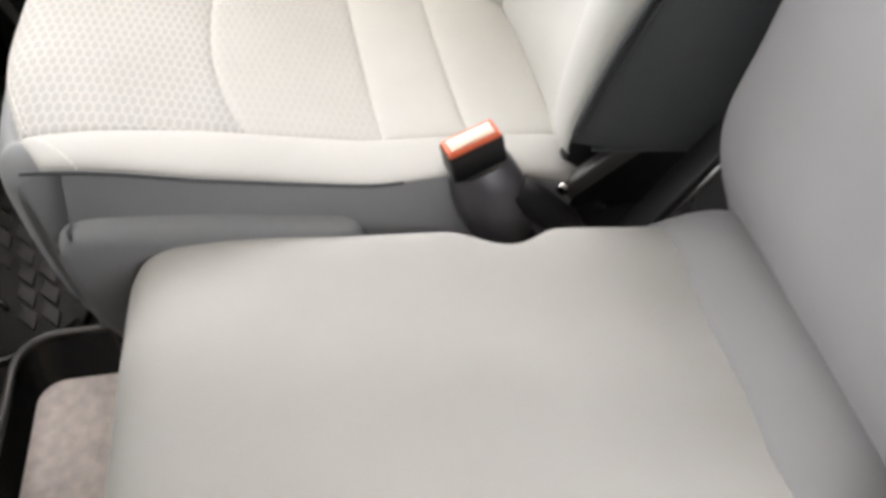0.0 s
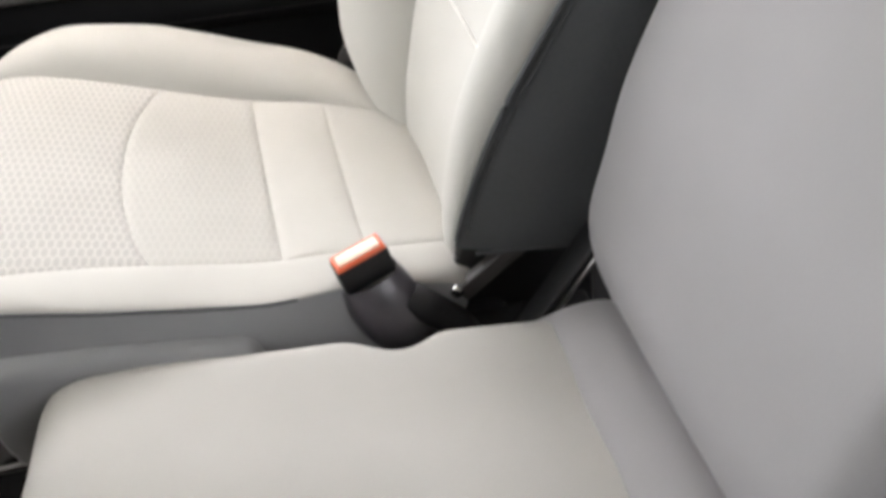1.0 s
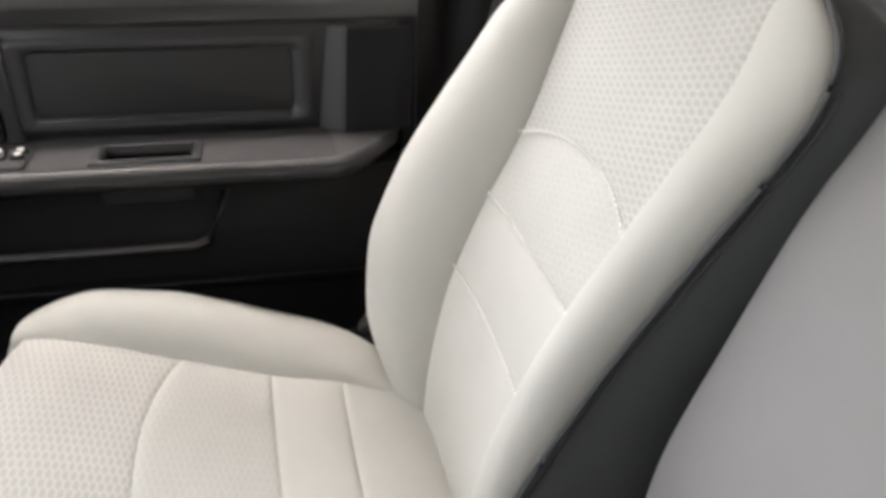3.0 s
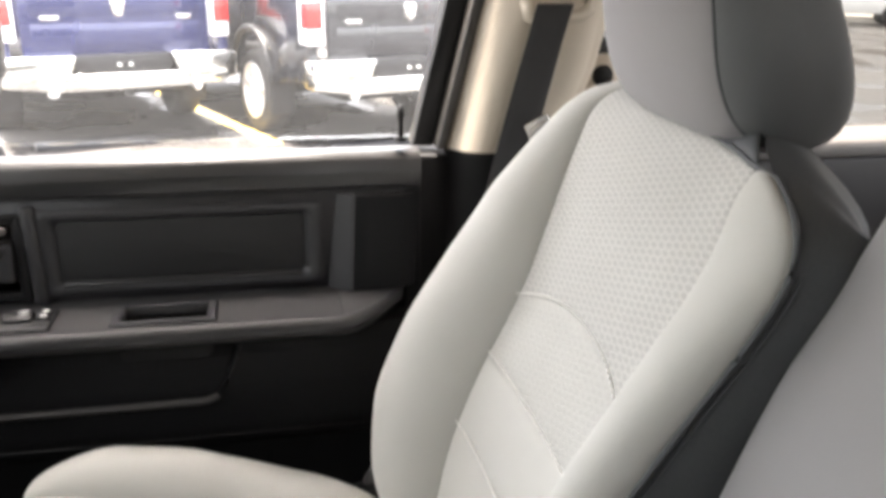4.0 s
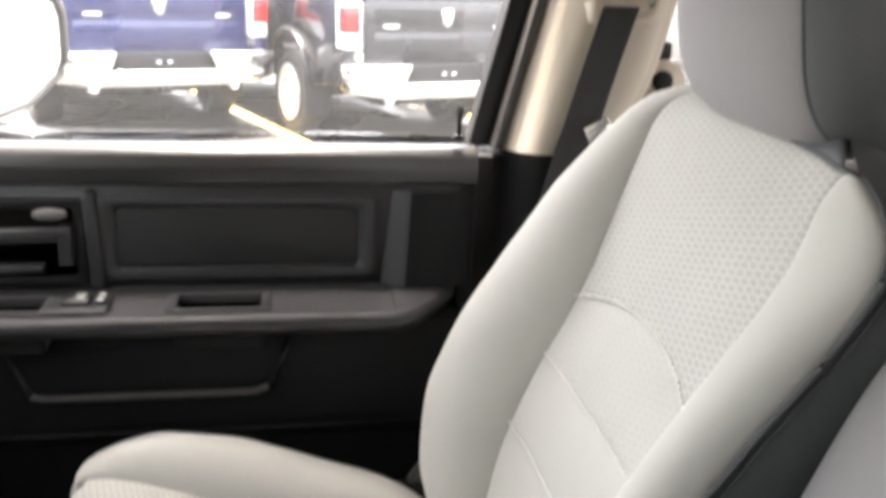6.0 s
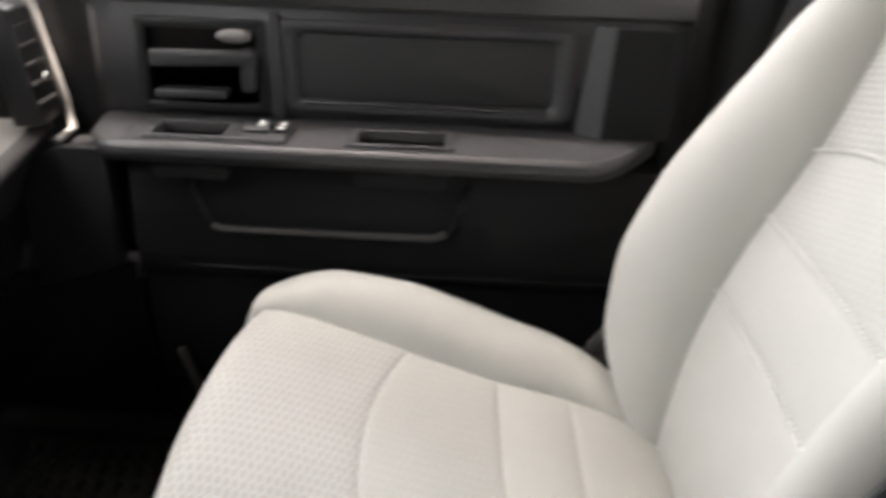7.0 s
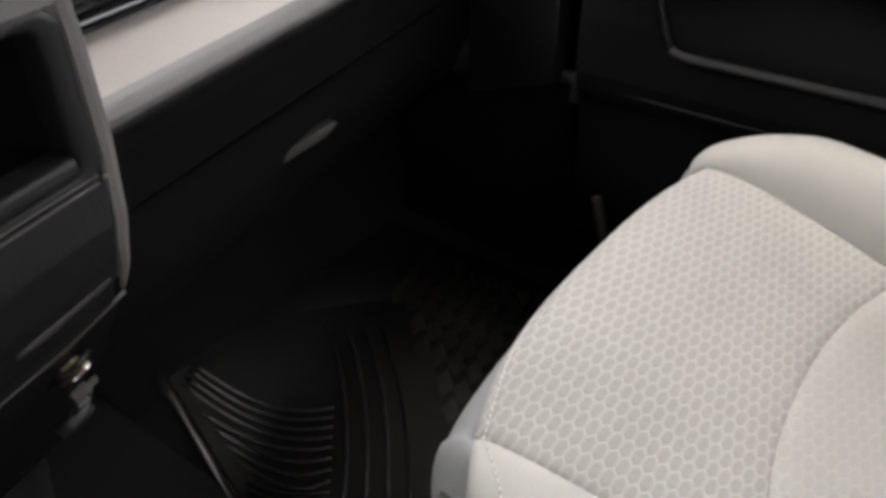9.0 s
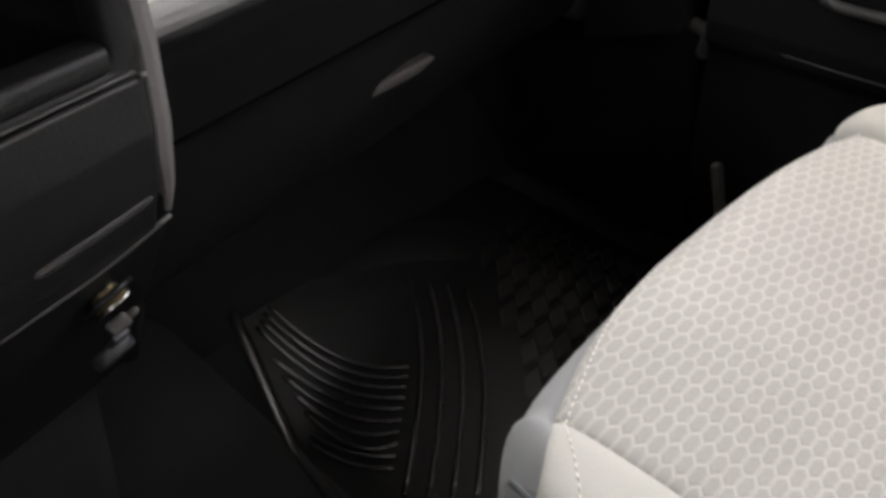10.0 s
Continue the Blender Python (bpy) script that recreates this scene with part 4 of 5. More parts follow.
    part("inner_bolster", ub.bolster(sz(0.372, 0.880), s_tip, False), CLOTH, b, "inner backrest bolster")
    low_s = sz(0.373, 0.895)
    in_swell = sbt([0.010, 0.010, 0.010, 0.010, 0.010, 0.010, 0.010, 0.010, 0.014, 0.022, 0.040, 0.068, 0.100, 0.150, 0.160])
    part("inner_side", ub.flank(low_s, pb.length, False, 0.135, in_swell), DARKSIDE, b, "slate side of the backrest, shade put into its dark colour")
    part("outer_side", ub.flank(0.02, pb.length, True, 0.13, sb([0.004, 0.004, 0.004, 0.004, 0.004, 0.006, 0.010, 0.03, 0.04, 0.05])), SIDE, b, "slate side of the backrest")
    part("piping", tube([p - Vector((0, 0.0025, 0)) for p in ub.edge(low_s + 0.012, s_tip, False) + ub.across(lambda t: bt(t), 40, 0.001)[1:]], 0.0026, 8), DARKSIDE, b, "piping along the backrest edge")
    beside = lambda s, d: ub.point(s, ub.rim(s, False, 1.0)[0] - in_swell(s) * math.sin(math.pi * d / 0.135) ** 0.8 - 0.0006, ub.rim(s, False, 1.0)[1] - d)
    part("piping", tube([beside(s, 0.0085) for s in even(80, low_s + 0.02, low_s + (s_tip - low_s) * 0.9)], 0.0016, 8), DARKSIDE, b, "second welt along the backrest side")
    part("side_welt", tube([ub.point(low_s, ub.rim(low_s, False, 1.0)[0] - in_swell(low_s) - 0.001, -0.005 - 0.012 * i) for i in range(11)], 0.0016, 8), DARKSIDE, b, "welt along the foot of the backrest side")
    for fn in (b1, b2, ba):
        part("stitching", stitches(ub.across(lambda t: fn(t) + 0.003, off=0.0004)), THREAD, b, "pale stitching across the backrest")

    def shell(u, v):
        s = low_s + (pb.length - low_s) * u
        y0, y1 = ub.rim(s, False, 1.0)[0] - in_swell(s), ub.rim(s, True, 1.0)[0]
        return ub.point(s, y0 + (y1 - y0) * v, -0.14), (s, v)

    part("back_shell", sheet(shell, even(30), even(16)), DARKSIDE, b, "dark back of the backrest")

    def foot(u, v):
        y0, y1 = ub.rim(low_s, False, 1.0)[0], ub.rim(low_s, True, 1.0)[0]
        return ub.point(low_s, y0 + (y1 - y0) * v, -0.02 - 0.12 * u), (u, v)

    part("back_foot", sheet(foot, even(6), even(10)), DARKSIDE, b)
    part("recliner", moved(box(-0.010, 0.010, -0.007, 0.007, -0.072, 0.026, 0.003), pose(0.412, 0.176, 0.868, 0, 50, 0)), BEZEL, seat, "grey steel recliner bracket")
    # Chrome disc stands in for the glint at the bracket's lower end.
    part("bracket_glint", moved(lathe([(0.001, -0.003), (0.006, -0.003), (0.007, 0.0), (0.005, 0.003), (0.001, 0.004)], "y", 16), pose(0.361, 0.166, 0.842)), CHROME, seat, "glint at the foot of the bracket, put in as a chrome disc")
    part("recliner_plate", prism([(0.33, 0.74), (0.52, 0.74), (0.50, 0.90), (0.38, 0.90)], "y", 0.19, 0.205, 0.004), PLASTIC2, seat, "black hinge plate")
    # head restraint, lofted across its width
    hc = 0.404

    def head(t, a):
        t = max(-1.0, min(1.0, t))
        g = (1 - abs(t) ** 4.0) ** (1 / 4.0)
        dip = 0.0022 * math.exp(-abs(abs(t) - 0.79) / 0.018)
        ca, sa = math.cos(a), math.sin(a)
        x = abs(ca) ** 0.74 * (1 if ca > 0 else -1)
        z = abs(sa) ** 0.70 * (1 if sa > 0 else -1)
        depth = 0.066 * g * (1 - 0.24 * z) - dip * g
        height = 0.117 * g - dip * g
        taper = 1.0 + (0.03 * max(0.0, -z) - 0.05 * max(0.0, z)) * g
        return Vector((0.618 + depth * x - 0.036 * z * g + 0.014 * t * t, hc + 0.150 * t * taper, 1.520 + height * z - 0.012 * g * max(0.0, -t) * max(0.0, -z))), (t * 0.14, a * 0.09)

    angles = even(56, 0, 2 * math.pi)
    ends = [(1 - g ** 4) ** 0.25 for g in even(24, 0.001, (1 - 0.79 ** 4) ** 0.25)]
    hr = part("head_restraint", sheet(head, eased(40, -0.79, 0.79), angles), CENTREBACK, seat, "grey cloth head restraint")
    part("side_panel", sheet(head, [-t for t in ends], angles), HEADSIDE, hr, "slate side of the head restraint, shade put into its colour")
    part("side_panel", sheet(head, ends, angles), HEADSIDE, hr, "slate side of the head restraint, shade put into its colour")
    for t in (-0.79, 0.79):
        part("seam", tube([head(t, a)[0] for a in even(60, 0, 2 * math.pi)][:-1], 0.0016, 6, True), DARKSIDE, hr)
    for y in (hc - 0.06, hc + 0.06):
        part("post", tube([(0.636, y, 1.40), (0.632, y, 1.44)], 0.006, 12), PLASTIC2, seat, "black post")
    return seat


passenger_seat()


# ---- centre seat ----
def centre_seat():
    seat = thing("jump_seat", "narrow pale cloth centre seat with grey backrest", "car seat")
    pr = Profile([(0.445, 0.855), (0.40, 0.861), (0.30, 0.873), (0.15, 0.881), (0.045, 0.885), (0.010, 0.881), (-0.012, 0.865), (-0.022, 0.835), (-0.024, 0.76), (-0.018, 0.70)], 1)

    def cushion(s, w):
        x, z, nx, nz = pr.at(s)
        lat = -0.055 + 0.165 * w
        far = float(np.interp(x, (0.04, 0.15, 0.30), (0.122, 0.110, 0.102)))
        # rounded corner in plan towards the front
        cut = 0.0
        if x < 0.026:
            q = min(1.0, (0.026 - x) / 0.050)
            cut = 0.015 * (1 - math.sqrt(max(0, 1 - q * q)))
        half = (far + 0.20) / 2 - cut
        mid = (far - 0.20) / 2
        a = abs(w)
        drop = (0.009 if w > 0 else 0.03) * max(0, (a - 0.86) / 0.14) ** 2.4 + 0.003 * a * a
        notch = 0.0
        if w > 0.75 and 0.24 < x < 0.34:
            notch = 0.020 * math.sin(math.pi * (x - 0.24) / 0.10) ** 2 * (w - 0.75) / 0.25
        y = mid + half * w - notch
        soft = 0.0035 * math.sin(8 * x + 3 * w) * math.sin(5 * w + 1)
        return Vector((x - nx * drop, y, z + (soft if nz > 0.5 else 0) - nz * drop)), (s, y)

    c = part("cushion", sheet(cushion, even(70, 0, pr.length), [math.sin(math.pi / 2 * v) for v in even(50, -1, 1)]), CENTRE, seat, "pale grey cloth cushion")

    def skirt(s, w):
        x, z, nx, nz = pr.at(s)
        p, q = cushion(s, 1.0)
        return Vector((p.x - nx * 0.16 * w, p.y + 0.006 * math.sin(math.pi * w), p.z - nz * 0.16 * w)), (s, w * 0.16)

    part("cushion_side", sheet(skirt, even(60, 0, pr.length), even(8)), CENTRE, c)

    # lower roll and the backrest
    def roll(u, w):
        a = math.pi * (0.02 + 0.98 * u)
        y = -0.045 + 0.155 * w
        end = math.sqrt(max(0.0, 1 - abs(w) ** 4))
        return Vector((0.462 - 0.036 * math.cos(a) - 0.004, y, 0.838 + 0.030 * math.sin(a) * end + 0.030 * u * end)), (u * 0.1, y)

    part("lower_roll", sheet(roll, even(20), [math.sin(math.pi / 2 * v) for v in even(30, -1, 1)]), CENTREBACK, seat, "grey cloth roll between cushion and backrest")
    pb = Profile([(0.505, 0.80), (0.492, 0.85), (0.474, 0.90), (0.466, 0.95), (0.476, 1.01), (0.489, 1.08), (0.522, 1.175), (0.557, 1.268), (0.596, 1.345), (0.623, 1.40), (0.664, 1.48), (0.70, 1.52)], -1)

    def back(s, w):
        x, z, nx, nz = pb.at(s)
        a = abs(w)
        drop = 0.030 * max(0, (a - 0.80) / 0.20) ** 2.6 + 0.004 * a * a
        y = -0.045 + 0.188 * w
        if z < 0.93:
            y = -0.045 + (0.188 - 0.012 * ((0.93 - z) / 0.1) ** 2) * w
        return Vector((x - nx * drop, y, z - nz * drop)), (s, y)

    b = part("backrest", sheet(back, even(60, 0, pb.length), [math.sin(math.pi / 2 * v) for v in even(44, -1, 1)]), CENTREBACK, seat, "grey cloth backrest")

    def flank(s, w):
        x, z, nx, nz = pb.at(s)
        p, q = back(s, 1.0)
        return Vector((p.x - nx * 0.10 * w, p.y, p.z - nz * 0.10 * w)), (s, w * 0.1)

    part("backrest_side", sheet(flank, even(50, 0, pb.length), even(6)), CENTREBACK, b)
    part("plinth", box(0.0, 0.44, -0.18, 0.085, 0.60, 0.80, 0.012), PLASTIC2, seat, "black box under the cushion")
    part("strut", moved(box(-0.006, 0.006, -0.016, 0.016, -0.17, 0.03, 0.003), pose(0.487, 0.135, 0.91, 0, 31, 0)), PLASTIC2, seat, "black folding arm")
    part("strut_edge", tube([(0.440, 0.118, 0.825), (0.499, 0.118, 0.925)], 0.002, 6), STEEL, seat)
    # Black block put where the gap behind the cushion is only shade.
    part("bracket", moved(box(-0.05, 0.10, -0.02, 0.03, -0.08, 0.0, 0.006), pose(0.40, 0.15, 0.80)), FOOTPLASTIC, seat, "black block added for the shade of the seat gap")


centre_seat()


def buckle():
    b = thing("seat_belt_buckle", "black seat belt buckle with an orange release button", "buckle")
    ex = Vector((0.047, 0.012, 0.011)).normalized()
    up = Vector((-0.20, -0.10, 0.97))
    up = (up - ex * up.dot(ex)).normalized()
    ey = up.cross(ex)
    rot = Matrix((ex, ey, up)).transposed().to_4x4()
    m = Matrix.Translation((0.271, 0.160, 0.916)) @ rot
    part("head", moved(box(-0.0255, 0.0255, -0.012, 0.012, -0.032, 0.0, 0.003), m), PLASTIC2, b, "black buckle head")
    part("button_rim", moved(box(-0.0245, 0.0245, -0.0105, 0.0115, -0.004, 0.0025, 0.002), m), ORANGE, b, "orange release button")
    # Paler inner face: the shine on the button is put into its colour.
    part("button_face", moved(box(-0.0205, 0.0205, -0.0065, 0.0075, 0.002, 0.0038, 0.0008), m), ORANGEPALE, b, "pale shine of the button face")

    def sleeve(u, v):
        a = 2 * math.pi * v
        z = -0.028 - 0.085 * u
        swell = math.sin(math.pi * min(1.0, (0.12 + u) / 1.0)) ** 0.7
        w, d = 0.0225 + 0.0115 * swell, 0.0115 + 0.0150 * swell
        ca, sa = math.cos(a), math.sin(a)
        p = Vector((w * math.copysign(abs(ca) ** 0.8, ca) + 0.016 * u, d * math.copysign(abs(sa) ** 0.8, sa), z))
        return m @ p + Vector((0.002, -0.034, -0.004)) * u, (u, v)

    part("sleeve", sheet(sleeve, even(20), even(40)), SLEEVE, b, "shiny black buckle sleeve")

    part("strap", tube([(0.312, 0.150, 0.862), (0.330, 0.142, 0.850), (0.352, 0.136, 0.832), (0.37, 0.135, 0.80)], 0.016, 14), FOOTPLASTIC, b, "black strap running down into the seat gap")


buckle()


# ---- dashboard ----
def dashboard():
    d = thing("dashboard", "charcoal plastic dashboard with an open shelf above the glove box", "dashboard")
    shear = lambda y: -0.165 * (y - 0.2) + 0.012

    def swept(pts, y0, y1, n=14, close=False):
        def fn(u, v):
            y = y0 + (y1 - y0) * u
            k = v * (len(pts) - 1)
            i = min(int(k), len(pts) - 2)
            f = k - i
            x, z = [pts[i][j] + (pts[i + 1][j] - pts[i][j]) * f for j in (0, 1)]
            return Vector((x + shear(y), y, z)), (y, v)
        return sheet(fn, even(n, 0, 1), even((len(pts) - 1) * 3))

    lower = [(-0.60, 0.80), (-0.47, 0.83), (-0.425, 0.87), (-0.402, 0.93), (-0.392, 0.985), (-0.388, 0.992)]
    part("lower_face", swept(lower, -0.75, 0.775), FOOTPLASTIC, d, "black glove box front")
    part("face", swept([(-0.386, 0.996), (-0.376, 1.02), (-0.358, 1.055), (-0.347, 1.071), (-0.3435, 1.078), (-0.3437, 1.082)], 0.0, 0.775), PLASTIC2, d, "charcoal band under the shelf")
    part("shelf_edge", swept([(-0.3437, 1.082), (-0.3448, 1.0858), (-0.3475, 1.0890), (-0.3525, 1.0920), (-0.359, 1.0940)], 0.0, 0.79), DASHROLL, d, "rolled edge of the shelf, fading sheen put into its grey")
    # shelf with a cut-out for the upper glove box pull
    brow = [(-0.359, 1.0940)]
    full, short = brow + [(-0.39, 1.096), (-0.440, 1.098)], brow + [(-0.384, 1.0955)]
    part("shelf", joined(swept(full, 0.06, 0.412), swept(short, 0.412, 0.56), swept(full, 0.56, 0.80)), SHELF, d, "open shelf with a rolled front, window sheen put into its pale grey")
    part("pull_recess", joined(swept([(-0.384, 1.0955), (-0.386, 1.07), (-0.44, 1.068), (-0.445, 1.10)], 0.412, 0.56)), PLASTIC2, d, "dark finger recess in the shelf")
    part("pull_bar", joined(swept([(-0.436, 1.085), (-0.420, 1.093), (-0.414, 1.086), (-0.43, 1.078)], 0.40, 0.50)), PLASTIC, d, "pull of the upper glove box")
    part("gap", swept([(-0.440, 1.098), (-0.452, 1.099), (-0.454, 1.112), (-0.446, 1.116)], 0.0, 0.775), GLOSSBLACK, d, "dark gap above the shelf")
    part("upper_lip", swept([(-0.446, 1.116), (-0.436, 1.124), (-0.4335, 1.138), (-0.437, 1.147), (-0.446, 1.153), (-0.462, 1.160)], 0.0, 0.765), UPPERLIP, d, "satin lip of the upper glove box")
    part("upper_door", swept([(-0.462, 1.160), (-0.480, 1.20), (-0.486, 1.215)], 0.0, 0.765), UPPERLIP, d, "charcoal upper glove box door")
    part("upper_pad", swept([(-0.486, 1.219), (-0.488, 1.245), (-0.51, 1.268), (-0.60, 1.285), (-1.0, 1.30)], -0.78, 0.79), PLASTIC, d, "charcoal dash top pad")
    # glove box latch and its seam
    part("latch", prism([(-0.040, -0.008), (-0.016, 0.003), (0.046, 0.007), (0.050, 0.003), (0.032, -0.004)], "y", -0.010, 0.004, 0.002), GREYTRIM, d, "satin grey glove box latch")
    bpy.data.objects["latch"].matrix_basis = pose(-0.424, 0.388, 0.940, -6, -8, 79)
    part("seam", tube([(-0.387 + shear(y), y, 0.996) for y in even(14, 0.1, 0.77)], 0.0010, 6), GLOSSBLACK, d)
    # end cap and side vent by the door
    part("end_cap", prism([(-0.62, 0.80), (-0.55, 0.84), (-0.515, 0.93), (-0.50, 1.0), (-0.462, 1.075), (-0.46, 1.10), (-0.55, 1.29), (-0.95, 1.29), (-0.95, 0.80)], "y", 0.775, 0.80, 0.004), PLASTIC2, d)
    # Filler added so that no sun falls through the gap onto the floor.
    part("end_filler", prism([(-0.46, 0.86), (-0.338, 0.90), (-0.338, 1.076), (-0.40, 1.076), (-0.46, 1.05)], "y", 0.735, 0.803, 0.003), PLASTIC2, d, "black filler added to block sun between dashboard and door")
    v = part("side_vent", prism([(-0.445, 1.10), (-0.405, 1.105), (-0.425, 1.25), (-0.465, 1.262)], "y", 0.722, 0.79, 0.005), PLASTIC2, d, "black side air vent")
    # Paler greys on vanes and rim carry the window light falling there.
    for i in range(5):
        part("vane", moved(box(-0.006, 0.006, 0.728, 0.772, -0.002, 0.002, 0.001), pose(-0.410 - 0.0045 * i, 0, 1.135 + 0.024 * i, 0, 20, 0)), BEZEL, v)
    part("vent_rim", tube([(-0.398, 0.738, 1.082), (-0.394, 0.778, 1.085), (-0.402, 0.786, 1.12), (-0.428, 0.780, 1.262)], 0.006, 8), SHELF, v, "rim of the vent, window light put into its grey")
    part("vent_knob", moved(lathe([(0.006, 0), (0.006, 0.008)], "x", 12), pose(-0.408, 0.748, 1.165)), CHROME, v)


dashboard()


def centre_stack():
    c = thing("centre_stack", "grey trimmed dashboard centre with a cubby and a power socket", "console")
    # the face leans forward towards the bottom and turns towards the driver
    edge = sorted([(1.30, -0.262), (1.22, -0.248), (1.17, -0.240), (1.12, -0.2375), (1.08, -0.241), (1.045, -0.251), (1.020, -0.264), (0.99, -0.285), (0.95, -0.31)])

    def on(y, z, deep=0.0):
        x = float(np.interp(z, [a for a, b in edge], [b for a, b in edge]))
        return Vector((x - 0.2 * (y - 0.095) - deep, y, z))

    def rail(u, v):
        z = 1.30 - 0.275 * u
        prof = [(0.002, 0.0945), (0.0, 0.0955), (-0.0012, 0.0995), (0.0, 0.1035), (0.004, 0.1050), (0.02, 0.107), (0.12, 0.112), (0.28, 0.125)]
        q = v * (len(prof) - 1)
        k = min(int(q), len(prof) - 2)
        deep, y = [prof[k][n] + (prof[k + 1][n] - prof[k][n]) * (q - k) for n in (0, 1)]
        pinch = max(0.0, (1.065 - z) / 0.04)
        if y < 0.103:
            y += (0.103 - y) * min(1.0, pinch) * 0.7
        return on(y, z, deep), (u, v)

    part("side_trim", sheet(rail, even(50), even(42)), TRIMGREY, c, "light grey trim edge")
    part("upper_face", sheet(lambda u, v: (on(-0.30 + 0.3945 * v, 1.30 - 0.1115 * u), (u, v)), even(12), even(10)), TRIMGREY, c, "light grey upper face")

    def ringed(outlines, cap=False):
        bm = bmesh.new()
        rings = [[bm.verts.new(on(y, z, deep)) for y, z in pts] for pts, deep in outlines]
        for A, B in zip(rings, rings[1:]):
            for n in range(len(A)):
                bm.faces.new([A[n], A[(n + 1) % len(A)], B[(n + 1) % len(A)], B[n]])
        if cap:
            bm.faces.new(rings[-1])
        return bm

    def plate(y1, z0, z1, r):
        h = z1 - z0
        return [(y + (y1 - 0.30) / 2, z + (z0 + z1) / 2) for y, z in rounded(y1 + 0.30, h, r, 6)]

    frame = part("cubby_frame", ringed([(plate(0.0943, 1.1085, 1.1885, 0.010), 0.003), (plate(0.0938, 1.109, 1.188, 0.010), 0.0), (plate(0.0925, 1.110, 1.187, 0.009), -0.001), (plate(0.0850, 1.1128, 1.183, 0.008), 0.0005), (plate(0.0815, 1.1140, 1.1812, 0.007), 0.005), (plate(0.0812, 1.1142, 1.1810, 0.007), 0.02)]), PLASTIC2, c, "black frame round the cubby")
    part("cubby", ringed([(plate(0.0812, 1.1142, 1.1810, 0.007), 0.02), (plate(0.0800, 1.1150, 1.1800, 0.007), 0.14)], True), FOOTPLASTIC, frame, "dark open cubby")
    lip = [(1.1238, 0.016), (1.1242, 0.002), (1.1238, 0.0), (1.1228, -0.0012), (1.119, -0.0018), (1.1152, -0.0012), (1.1143, 0.0), (1.1140, 0.004)]
    part("cubby_lip", sheet(lambda u, v: (on(-0.30 + 0.3795 * u, lip[round(v * 7)][0], lip[round(v * 7)][1]), (u, v)), even(30), even(7)), PLASTIC2, frame, "rounded lip of the cubby")
    # drawer front: bevelled edge, a rounded roll along its foot
    low = lambda y: 1.006 + 0.015 * max(0.0, min(1.0, (y - 0.055) / 0.047)) ** 1.3 - 0.02 * max(0.0, (0.055 - y) / 0.3)

    def drawer(u, v):
        y = -0.30 + 0.3945 * v
        z = 1.1068 + (low(y) - 1.1068) * u
        rim = min(1.1068 - z, (0.0945 - y) * 1.2 + 0.0003)
        deep = 0.0022 * math.exp(-rim / 0.0009) - 0.0012 + 0.0035 * max(0.0, (1.052 - z) / 0.03) * max(0.0, min(1.0, (z - 1.022) / 0.014))
        return on(y, z, deep), (u, v)

    dr = part("drawer", sheet(drawer, [k ** 1.5 for k in even(60)], [1 - (1 - k) ** 1.8 for k in even(60)]), PLASTIC2, c, "black drawer front")
    def roll(u, a):
        y = 0.0285 + 0.063 * u
        r = 0.0044 * max(0.0, 1 - abs(2 * u - 1) ** 9) ** 0.5
        return on(y, 1.0365 + 0.0065 * u ** 1.4 + r * math.sin(a), 0.0016 - 0.8 * r * math.cos(a)), (y, a)

    part("drawer_roll", sheet(roll, eased(40), even(16, 0, 2 * math.pi)), ROLL, dr, "glossy rounded roll along the foot of the drawer")
    part("bottom_edge", tube([on(y, low(y), -0.0008) for y in even(40, -0.30, 0.1025)], 0.0013, 8), BEZEL, c)
    # Tiny steel box stands in for a glint at the drawer's corner.
    part("corner_glint", moved(box(-0.001, 0.001, -0.0013, 0.0013, -0.0010, 0.0010, 0.0005), Matrix.Translation(on(0.0935, 1.1073, -0.001))), STEEL, c)
    # Thin grey tubes draw the highlights along frame and drawer edges.
    for z in (1.1097, 1.1056):
        part("panel_edge", tube([on(y, z, -0.0009) for y in even(20, -0.30, 0.090)], 0.0007, 6), BEZEL, c, "thin edge highlight put in as a grey line")

    def under(u, v):
        y = -0.30 + 0.402 * v
        p = on(y, low(y))
        return Vector((p.x - 0.10 * u, y - 0.006 * u, p.z - 0.16 * u)), (u, v)

    part("lower_face", sheet(under, even(12), even(12)), FOOTPLASTIC, c, "black lower face")
    part("side_panel", prism([(-0.27, 1.03), (-0.36, 0.86), (-0.60, 0.80), (-0.60, 1.05)], "y", 0.092, 0.100), PLASTIC2, c)
    m = pose(-0.279, 0.069, 0.975, 0, 46, 20)
    turn = even(32, 0, 2 * math.pi)
    ring = part("power_socket", moved(tube([(0.0, 0.0112 * math.cos(a), 0.0112 * math.sin(a)) for a in turn[:-1]], 0.0012, 8, True), m), CHROME, c, "round power socket with a bright ring")
    part("socket_sleeve", sheet(lambda u, a: (m @ Vector((-0.010 * u, 0.0107 * math.cos(a) * (1 - 0.3 * u), 0.0107 * math.sin(a) * (1 - 0.3 * u))), (u, a)), even(6), turn), BRASS, ring, "brass socket sleeve")
    part("socket_bottom", moved(lathe([(0.001, -0.014), (0.010, -0.014), (0.010, -0.009), (0.001, -0.009)], "x", 20), m), PLASTIC2, ring)
    part("socket_collar", moved(tube([(-0.005, 0.0138 * math.cos(a), 0.0138 * math.sin(a)) for a in turn[:-1]], 0.0018, 8, True), m), PLASTIC2, ring, "black socket collar")
